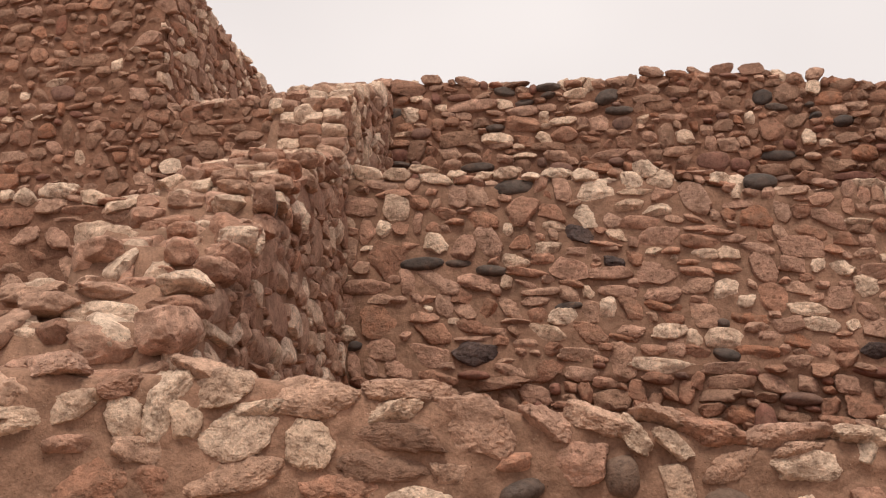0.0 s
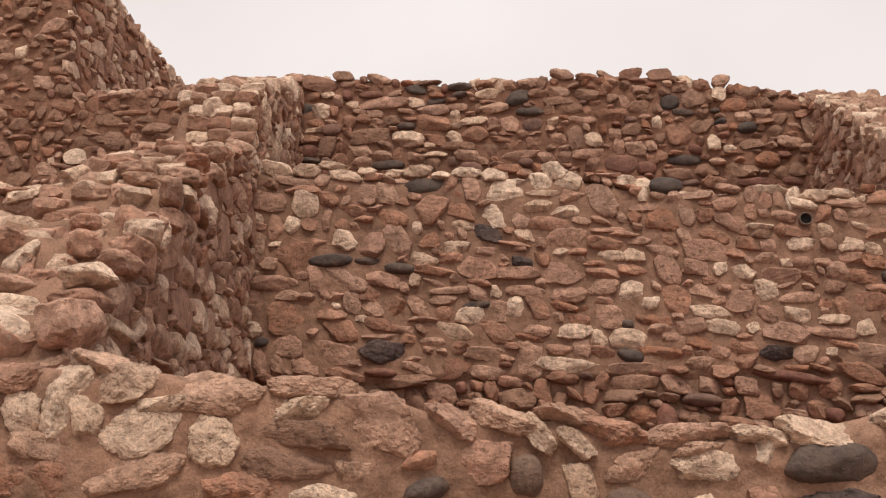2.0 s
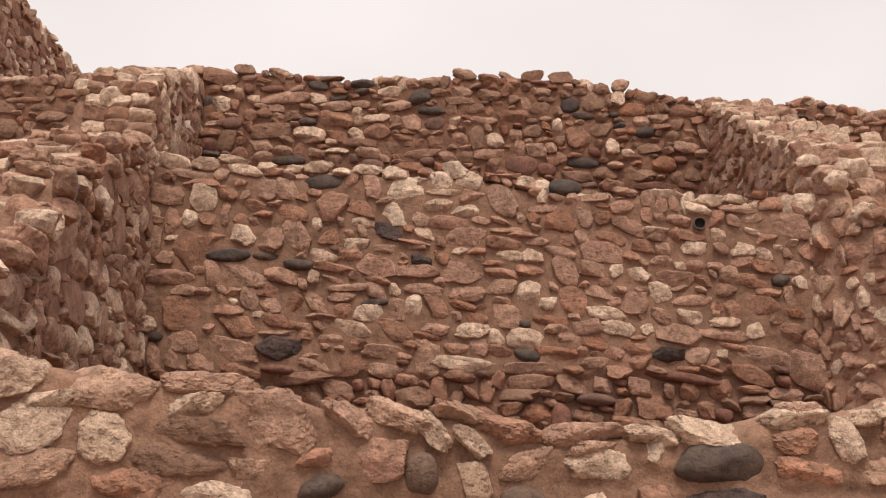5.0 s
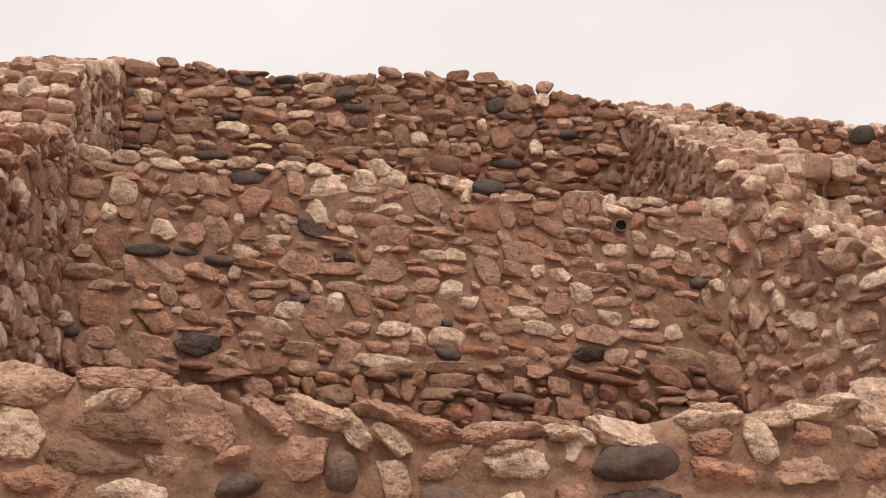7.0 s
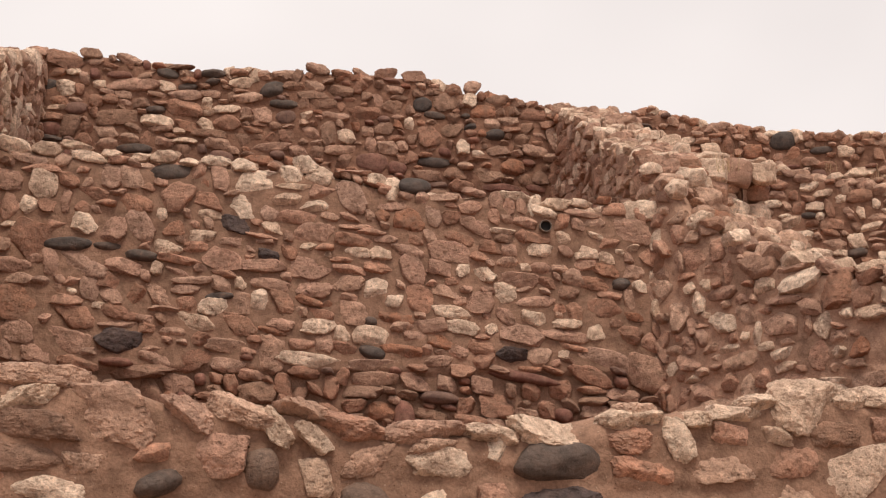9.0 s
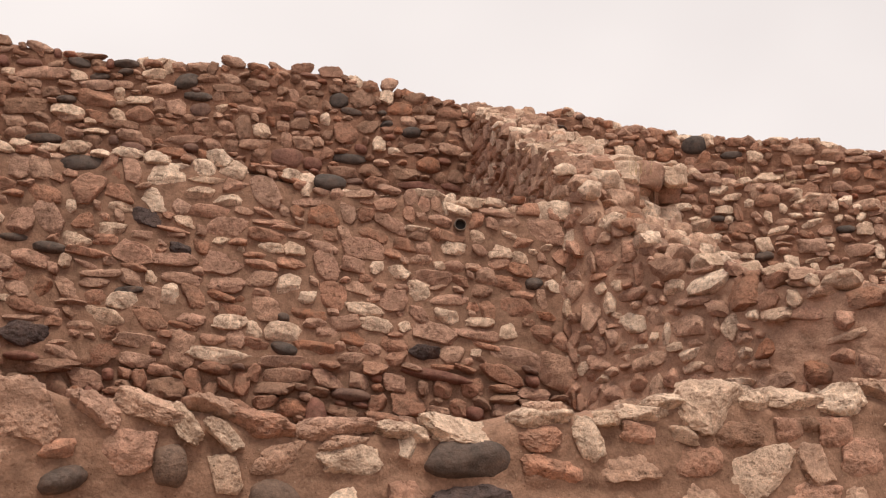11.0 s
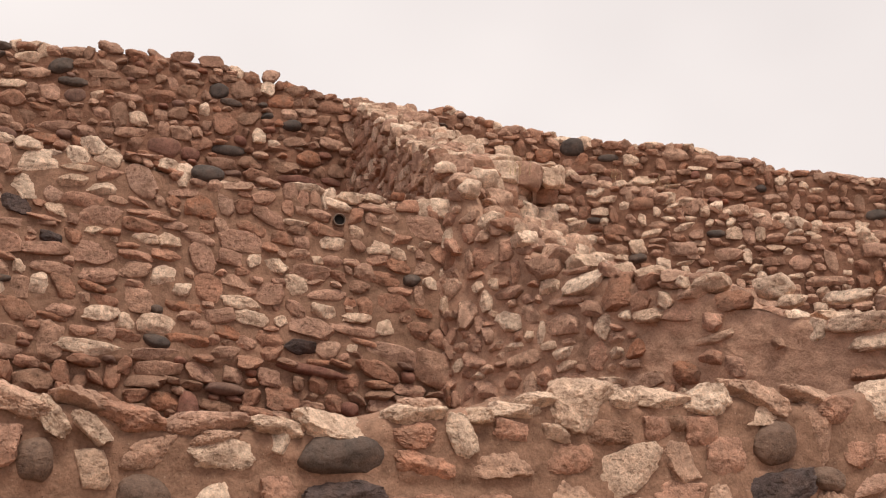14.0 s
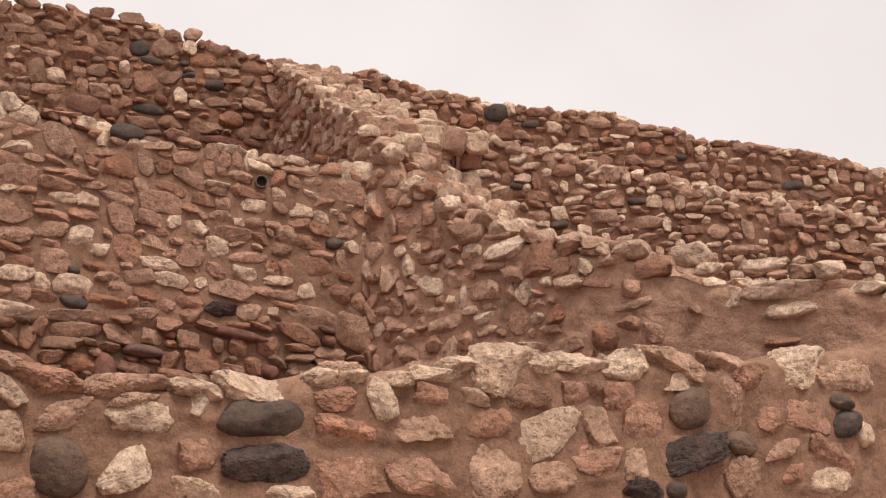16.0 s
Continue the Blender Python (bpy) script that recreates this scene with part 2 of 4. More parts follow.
# ---- walls ----
class Line:
    """A wall's face in plan, from its left end to its right end as one looks at it."""

    def __init__(self, points):
        self.p = np.array(points, float)
        d = np.diff(self.p, axis=0)
        self.seg = np.linalg.norm(d, axis=1)
        self.d = d / self.seg[:, None]
        self.at = np.r_[0, np.cumsum(self.seg)]
        self.length = self.at[-1]

    def way(self, u):
        k = int(np.clip(np.searchsorted(self.at, u) - 1, 0, len(self.seg) - 1))
        d = self.d[k].copy()
        for j in range(1, len(self.at) - 1):
            near = (u - self.at[j]) / 0.12
            if abs(near) < 1:
                d = self.d[j - 1] * (1 - near) / 2 + self.d[j] * (1 + near) / 2
        return d / np.linalg.norm(d)

    def place(self, u, inward=0.0):
        k = int(np.clip(np.searchsorted(self.at, u) - 1, 0, len(self.seg) - 1))
        x, y = self.p[k] + self.d[k] * (u - self.at[k])
        d = self.way(u)
        return np.array([x - d[1] * inward, y + d[0] * inward]), d


def ragged(u, seed, size=0.02):
    return size * (noise.noise(Vector((u * 3.1, seed, 0))) + 0.6 * noise.noise(Vector((u * 9.0, seed, 4))))


class Wall:
    def __init__(self, name, label, points, top, bottom, thick, seed, relief=0.02, lean=0.0, proud=(0.018, 0.042), cap=0.055, mortar=None, washed=0.0, step=0.03, low=None, fillet=0.010, dip=0.0):
        self.line, self.bottom, self.breadth, self.seed, self.lean = Line(points), bottom, thick, seed, lean
        self.proud, self.cap, self.mortar, self.washed = proud, cap, mortar or MUD, washed
        self.relief, self.step, self.low, self.fillet = relief, step, bottom + 0.01 if low is None else low, fillet
        self.tu, self.tz, self.dip = *zip(*top), dip
        self.rng = np.random.default_rng(seed)
        self.stones, self.taken, self.seats = [], [], []
        self.ob = tagged(new(name, bpy.data.meshes.new(name)), label, "wall", kind="structure")

    def thick(self, u):
        return float(np.interp(u, *zip(*self.breadth))) if isinstance(self.breadth, list) else self.breadth

    def top(self, u):
        return float(np.interp(u, self.tu, self.tz))

    def body(self):
        """The mortar: uneven, drawn up against every block that sits in its face, rounded off along the top."""
        nu = max(2, int(self.line.length / self.step))
        start = (self.low - self.bottom) / (max(self.tz) - self.bottom)
        nz = max(4, int((max(self.tz) - self.low) / self.step))
        ring = [(0.0, 0.0)] + [(0.0, start + (1 - start) * k / nz) for k in range(nz)] + [(0.02, 0.997), (0.05, 1.0)] + [(k / 6, 1.0) for k in range(1, 6)] + [(1.0, 1.0), (1.0, 0.6), (1.0, 0.0)]
        r = len(ring)
        us = self.line.length * np.arange(nu + 1) / nu
        tops = np.array([self.top(u) - self.cap + ragged(u, self.seed) for u in us])
        zs = self.bottom + (tops - self.bottom)[:, None] * np.array([k for _, k in ring])[None]
        near = np.zeros(zs.shape)
        for u, z, w, h, tilt in self.seats:
            i0, i1 = np.searchsorted(us, (u - w * 0.6 - 0.07, u + w * 0.6 + 0.07))
            du, dz = us[i0:i1, None] - u, zs[i0:i1] - z
            c, d = math.cos(radians(tilt)), math.sin(radians(tilt))
            x, y = (du * c - dz * d) / (w / 2), (du * d + dz * c) / (h / 2)
            off = (np.maximum((np.abs(x) ** 3 + np.abs(y) ** 3) ** (1 / 3) - 1, 0)) * (w * h) ** 0.5 / 2
            near[i0:i1] = np.maximum(near[i0:i1], np.exp(-off / 0.017))
        verts, faces = [], []
        for i in range(nu + 1):
            u, top, thick = us[i], tops[i], self.thick(us[i])
            for j, (o, k) in enumerate(ring):
                o *= thick
                z, out = zs[i, j], 0.0
                if o < 0.03:
                    a, b, c = (noise.noise(Vector((u * f, z * f, self.seed + f))) for f in (4, 11, 27))
                    out = self.relief * (a + 0.7 * b + 0.4 * c) - self.fillet * near[i, j] * (1.0 + 1.5 * b + 1.1 * c)
                    out += max(0.0, 1 - (top - z) / 0.06) ** 2 * 0.03
                    out += 0.022 if z < self.washed else 0.0
                elif k == 1.0:
                    z += 0.025 * noise.noise(Vector((u * 6, o * 6, self.seed + 7.0)))
                (x, y), _ = self.line.place(u, o + out + self.lean * (z - self.bottom) * (1 if o < thick / 2 else 0))
                verts.append((x, y, z))
        for i in range(nu):
            for k in range(r - 1):
                a, b = i * r + k, (i + 1) * r + k
                faces.append((a, b, b + 1, a + 1))
        faces.append(tuple(range(r - 1, -1, -1)))
        faces.append(tuple(nu * r + k for k in range(r)))
        me = self.ob.data
        me.from_pydata(verts, [], faces)
        me.materials.append(self.mortar)
        me.polygons.foreach_set("use_smooth", [True] * len(me.polygons))
        me.update()

    def lay(self, kind, u, z, w, h, deep=None, proud=None, tilt=None, inward=0.0, turn=0.0, known=False):
        rng = self.rng
        proud = rng.uniform(*self.proud) if proud is None else proud
        deep = deep or max(0.07, proud * 2.2)
        tilt = rng.normal(self.dip, 6) if tilt is None else tilt
        if inward == 0.0:
            self.seats.append((u, z, w, h, tilt))
        (x, y), d = self.line.place(u, inward + deep / 2 - proud + self.lean * (z - self.bottom))
        m = Matrix.Translation((x, y, z)) @ Matrix(((d[0], -d[1], 0, 0), (d[1], d[0], 0, 0), (0, 0, 1, 0), (0, 0, 0, 1)))
        m = m @ pose(0, 0, 0, rng.normal(0, 4), tilt, turn + rng.normal(0, 5)) @ Matrix.Diagonal((w / 2, deep / 2, h / 2, 1))
        self.stones.append((0 if known else 1, kind, m))

    def known(self, lists, grow=1.06, flat=4.5, boulders=False):
        """The blocks that one can tell apart: place along the wall, height of the middle, width, height."""
        for name, rows in lists.items():
            kind = name.rstrip("2")
            for u, z, w, h, *leans in rows:
                h = max(h, 0.048, w / flat)
                tilt = leans[0] if leans else self.rng.normal(self.dip, 4)
                big = grow * 1.08
                if boulders and z + h / 2 > self.top(u) - 0.05:
                    self.lay(kind, u, z - 0.008, w * big, h * big * 1.2, deep=0.14, proud=self.rng.uniform(0.03, 0.045), tilt=tilt, known=True)
                    continue
                self.lay(kind, u, z, w * big, h * big, proud=0.045 if boulders and kind in ("dark", "brown", "basalt") else None, tilt=tilt, known=True)
        self.taken = [row[:4] for rows in lists.values() for row in rows]

    def face(self, mix, width, height, low=None, u0=0.0, u1=None, gap=0.016, bare=(), foot=None, foot_top=0.0, passes=(1.0, 0.85, 0.65, 0.48)):
        """Fills the face with rubble: each block grows until it meets its neighbours."""
        rng, res = self.rng, 0.0125
        u1 = self.line.length if u1 is None else u1
        low = self.bottom if low is None else low
        high = max(self.tz)
        nu, nz = int((u1 - u0) / res), int((high - low) / res)
        occ = np.zeros((nz, nu), bool)
        zs, us = low + (np.arange(nz) + 0.5) * res, u0 + (np.arange(nu) + 0.5) * res
        occ |= zs[:, None] > np.interp(us, self.tu, self.tz)[None] - 0.02
        for a, b, c, d, share in bare:
            patch = (us[None] > a) & (us[None] < b) & (zs[:, None] > c) & (zs[:, None] < d)
            blot = np.array([[noise.noise(Vector((u * 3, z * 4, self.seed))) for u in us[::4]] for z in zs[::4]]).repeat(4, 0).repeat(4, 1)[:nz, :nu]
            full = np.zeros((nz, nu))
            full[:blot.shape[0], :blot.shape[1]] = blot
            occ |= patch & (full > share)

        def region(u, z, w, h, pad):
            i0, i1 = int((u - w / 2 - pad - u0) / res), int((u + w / 2 + pad - u0) / res) + 1
            j0, j1 = int((z - h / 2 - pad - low) / res), int((z + h / 2 + pad - low) / res) + 1
            i0, i1, j0, j1 = max(i0, 0), min(i1, nu), max(j0, 0), min(j1, nz)
            if i0 >= i1 or j0 >= j1:
                return None
            x = (us[i0:i1] - u) / (w / 2 + pad)
            y = (zs[j0:j1] - z) / (h / 2 + pad)
            return slice(j0, j1), slice(i0, i1), (np.abs(x[None]) ** 2.8 + np.abs(y[:, None]) ** 2.8) < 1

        for u, z, w, h in self.taken:
            g = region(u, z, w, h, gap * 0.4)
            if g:
                occ[g[0], g[1]] |= g[2]

        kinds, share = list(mix), np.array(list(mix.values()), float)
        share /= share.sum()
        for size in passes:
            sw, sh = width * size, height * size
            seeds = []
            rows = int((high - low) / (sh * 0.9)) + 1
            cols = int((u1 - u0) / (sw * 0.9)) + 1
            for r in range(rows):
                for c in range(cols):
                    seeds.append((u0 + (c + (r % 2) * 0.5 + rng.uniform(-0.4, 0.4)) * sw * 0.9, low + (r + 0.5 + rng.uniform(-0.3, 0.3)) * sh * 0.9))
            seeds = [seeds[k] for k in rng.permutation(len(seeds))]
            for u, z in seeds:
                i, j = int((u - u0) / res), int((z - low) / res)
                if not (0 <= i < nu and 0 <= j < nz) or occ[j, i]:
                    continue
                w_max, h_max = sw * rng.lognormal(0.05, 0.32), sh * rng.lognormal(0.05, 0.28)
                w, h = w_max * 0.4, h_max * 0.4
                g = region(u, z, w, h, 0)
                if g is None or (occ[g[0], g[1]] & g[2]).any():
                    continue
                grow_w = grow_h = True
                while grow_w or grow_h:
                    if grow_w:
                        g = region(u, z, w + 0.02, h, 0)
                        if w + 0.02 > w_max * 1.25 or (occ[g[0], g[1]] & g[2]).any():
                            grow_w = False
                        else:
                            w += 0.02
                    if grow_h:
                        g = region(u, z, w, h + 0.012, 0)
                        if h + 0.012 > h_max * 1.25 or (occ[g[0], g[1]] & g[2]).any():
                            grow_h = False
                        else:
                            h += 0.012
                if w < 0.055 or h < 0.032:
                    continue
                g = region(u, z, w, h, gap)
                occ[g[0], g[1]] |= g[2]
                kind = kinds[rng.choice(len(kinds), p=share)]
                # lower courses take the redder mix, darkened for the shade at the foot
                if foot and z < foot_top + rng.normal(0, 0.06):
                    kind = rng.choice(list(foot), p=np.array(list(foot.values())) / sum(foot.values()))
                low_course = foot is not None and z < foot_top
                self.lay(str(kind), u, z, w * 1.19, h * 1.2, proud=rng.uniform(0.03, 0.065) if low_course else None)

    def crest(self, mix, width, height, rows, u0=0.0, u1=None, lift=0.0, spread=0.8, open_edge=None):
        """Loose blocks bedded along the top."""
        rng = self.rng
        u1 = self.line.length if u1 is None else u1
        kinds, share = list(mix), np.array(list(mix.values()), float)
        share /= share.sum()
        for r in range(rows):
            u = u0 + rng.uniform(0, width / 2)
            while u < u1:
                w, h = width * rng.lognormal(0, 0.3), height * rng.lognormal(0, 0.28)
                inward = self.thick(u) * (0.5 if rows == 1 else (0.08 + 0.84 * r / (rows - 1)))
                deep = width * rng.uniform(0.6, 1.05)
                skip = r == 0 and any(abs(u + w / 2 - a) < (w + c) * 0.4 and abs(self.top(u) - b) < 0.09 for a, b, c, d in self.taken)
                if r == 0 and open_edge and open_edge[0] < u < open_edge[1]:
                    skip = True
                if not skip:
                    slope = (self.top(u + w) - self.top(u)) / w
                    z = self.top(u + w / 2) - h * rng.uniform(0.35, 0.6) - 0.07 * w * min(abs(slope), 1.2) + lift
                    self.lay(kinds[rng.choice(len(kinds), p=share)], min(u + w / 2, u1), z, w, h, deep=deep, proud=0, inward=inward - deep / 2, turn=rng.normal(0, 30), tilt=rng.normal(0, 13) - 0.5 * math.degrees(math.atan(slope)))
                u += w * spread

    def stairs(self, mix, u0, u1, run, wide, tall):
        """Level slabs stacked like steps up a sloping top."""
        rng = self.rng
        kinds, share = list(mix), np.array(list(mix.values()), float)
        share /= share.sum()
        u = u0
        while u < u1:
            across = -0.07 + rng.uniform(0, 0.05)
            while across < self.thick(u) - wide * 0.4:
                deep, h = wide * rng.lognormal(0, 0.28), tall * rng.lognormal(0, 0.22)
                at = min(max(u + rng.uniform(-0.45, 0.45) * run, u0), u1)
                self.lay(kinds[rng.choice(len(kinds), p=share)], at, self.top(at) - h * rng.uniform(0.1, 0.4), run * rng.uniform(0.9, 1.5), h * 1.1, deep=deep * 0.95, proud=0.0, inward=across, tilt=rng.normal(0, 6), turn=rng.normal(0, 16))
                across += deep * 0.96
            u += run

    def build(self, fine=3, coarse=3, singles=300, focus=None):
        """Up to so many blocks as parts of the wall, those nearest to the middle of the seen stretch; the rest in one mesh."""
        rng = self.rng
        self.body()
        focus = Vector(focus) if focus else None
        order = sorted(range(len(self.stones)), key=lambda k: (self.stones[k][0], (self.stones[k][2].translation - focus).length if focus else 0))
        verts, faces, index, beds, count = [], [], [], [], 0
        kinds = list(SHADES)
        for n, k in enumerate(order):
            _, kind, m = self.stones[k]
            level = fine if self.stones[k][0] == 0 and m.to_scale().x > 0.055 else coarse
            size = m.to_scale()
            shelf = LIBRARY[kind, level, 1.2 if size.x < 1.9 * size.z else 2.8]
            v, me = shelf[rng.integers(len(shelf))]
            if rng.random() < 0.5:
                m = m @ Matrix.Diagonal((-1, 1, 1, 1)) @ pose(0, 0, 0, 0, 180, 0) @ Matrix.Diagonal((-1, 1, 1, 1))
            if n < singles:
                if kind in ("dark", "brown"):
                    part("cobble", me, self.ob, "dark grey river cobble" if kind == "dark" else "brown river cobble").matrix_world = m
                else:
                    part("stone", me, self.ob).matrix_world = m
            else:
                a = np.array(m)
                verts.append(v @ a[:3, :3].T + a[:3, 3])
                faces.append(ICO[level][1] + count)
                index += [kinds.index(kind)] * len(ICO[level][1])
                beds.append(bed_of(v))
                count += len(v)
        if verts:
            me = bpy.data.meshes.new("rubble")
            me.from_pydata(np.concatenate(verts).tolist(), [], np.concatenate(faces).tolist())
            for kind in kinds:
                me.materials.append(STONE_JOINED[kind])
            me.polygons.foreach_set("material_index", index)
            me.polygons.foreach_set("use_smooth", [True] * len(me.polygons))
            me.update()
            me.attributes.new("bed", "FLOAT", "POINT").data.foreach_set("value", np.concatenate(beds))
            me.set_sharp_from_angle(angle=radians(31))
            tagged(part("rubble", me, self.ob), kind="stuff")


KNOWN_FRONT = {
    "tan": [(1.41, 2.05, 0.25, 0.1), (1.5, 2.13, 0.18, 0.06, -6), (1.77, 1.88, 0.17, 0.07, 10), (1.92, 2.11, 0.2, 0.04, 10), (2.02, 1.81, 0.26, 0.1), (2.21, 2.03, 0.27, 0.1, 13), (2.48, 2.05, 0.23, 0.04, 3), (2.61, 1.81, 0.14, 0.07, 6), (2.65, 1.96, 0.26, 0.13, 10), (2.87, 1.96, 0.17, 0.07, 14), (3.01, 1.97, 0.19, 0.06, 20), (3.18, 1.98, 0.16, 0.02, 4), (3.36, 1.84, 0.17, 0.08, -8), (3.52, 1.93, 0.23, 0.03, 2), (3.54, 1.89, 0.15, 0.03, 5), (4.18, 2.01, 0.12, 0.04), (4.43, 1.84, 0.23, 0.09), (4.71, 1.7, 0.19, 0.19), (4.92, 1.69, 0.18, 0.1), (5.13, 1.86, 0.16, 0.13)],
    "tan2": [(5.26, 1.74, 0.1, 0.11), (5.48, 2.1, 0.3, 0.04, 7), (5.72, 2.12, 0.2, 0.06), (5.73, 1.98, 0.14, 0.21), (5.75, 1.7, 0.17, 0.15), (5.94, 1.8, 0.19, 0.07, -8), (6.29, 2.09, 0.27, 0.12)],
    "rose": [(1.57, 1.9, 0.14, 0.04, -3), (1.69, 2.07, 0.14, 0.07), (2.28, 1.78, 0.18, 0.07), (2.31, 1.77, 0.22, 0.11), (2.77, 1.85, 0.09, 0.05, -8), (2.93, 1.85, 0.17, 0.12), (3.24, 1.64, 0.1, 0.07), (3.3, 1.94, 0.22, 0.06, 10), (3.73, 1.74, 0.12, 0.09), (4.15, 1.93, 0.17, 0.08), (4.18, 1.83, 0.19, 0.08, 5), (4.2, 1.68, 0.25, 0.12), (4.45, 1.69, 0.27, 0.11), (4.48, 1.94, 0.13, 0.07, 8), (4.67, 1.86, 0.18, 0.09, -4), (5.03, 1.97, 0.12, 0.09), (5.11, 1.75, 0.2, 0.12), (5.21, 1.97, 0.14, 0.11)],
    "red": [(1.63, 1.81, 0.18, 0.12), (1.81, 1.79, 0.17, 0.11)],
    "rose2": [(5.32, 1.88, 0.19, 0.14), (5.84, 2.07, 0.24, 0.09), (5.9, 1.91, 0.15, 0.11), (6.01, 1.71, 0.13, 0.1), (6.08, 1.94, 0.24, 0.15), (6.21, 1.79, 0.25, 0.11, 20)],
    "pale": [(1.41, 1.96, 0.15, 0.08), (1.56, 2.0, 0.17, 0.09), (1.71, 1.97, 0.1, 0.12), (1.82, 2.01, 0.13, 0.17), (1.88, 1.96, 0.09, 0.11), (1.97, 2.06, 0.18, 0.09), (2.02, 1.91, 0.21, 0.12), (2.06, 1.99, 0.17, 0.05, -6), (2.22, 1.9, 0.13, 0.14), (2.43, 1.99, 0.19, 0.07, -4), (2.52, 1.75, 0.21, 0.07, 8), (3.1, 1.93, 0.14, 0.05, 52), (3.2, 1.9, 0.12, 0.04, 42), (3.21, 1.79, 0.09, 0.11), (3.54, 1.7, 0.17, 0.13), (3.57, 1.84, 0.2, 0.09), (3.72, 1.64, 0.17, 0.07), (3.73, 1.88, 0.08, 0.06, 12), (3.73, 1.93, 0.17, 0.04, 8), (3.91, 1.93, 0.28, 0.06, 5)],
    "pale2": [(4.0, 1.63, 0.16, 0.06), (4.15, 1.99, 0.19, 0.03, -6), (4.3, 1.92, 0.14, 0.09, 58), (4.37, 1.99, 0.1, 0.03, 10), (4.48, 2.01, 0.19, 0.04, 5), (4.6, 2.05, 0.15, 0.05, -6), (4.63, 1.94, 0.11, 0.04, 10), (4.74, 2.04, 0.22, 0.15), (4.9, 1.83, 0.26, 0.17), (4.91, 2.06, 0.14, 0.06, 6), (5.04, 2.08, 0.23, 0.06), (5.24, 2.08, 0.21, 0.1), (5.47, 2.03, 0.13, 0.07), (6.09, 2.12, 0.25, 0.14), (6.19, 1.69, 0.22, 0.1), (6.38, 1.88, 0.08, 0.11)],
    "umber": [(2.42, 1.84, 0.23, 0.09), (2.44, 1.92, 0.28, 0.05, 3), (4.83, 1.95, 0.17, 0.09), (5.11, 1.99, 0.08, 0.06)],
    "dark": [(2.79, 1.77, 0.12, 0.06, -22), (3.92, 1.85, 0.26, 0.11), (5.44, 1.65, 0.08, 0.06), (6.27, 1.99, 0.11, 0.06), (6.29, 1.91, 0.15, 0.1)],
    "brown": [(3.06, 1.81, 0.09, 0.11), (3.35, 1.7, 0.14, 0.15), (5.52, 1.94, 0.18, 0.14), (5.75, 1.82, 0.13, 0.08)],
    "basalt": [(3.93, 1.72, 0.25, 0.11), (5.3, 1.65, 0.17, 0.09), (5.47, 1.77, 0.38, 0.12, -16)],
}
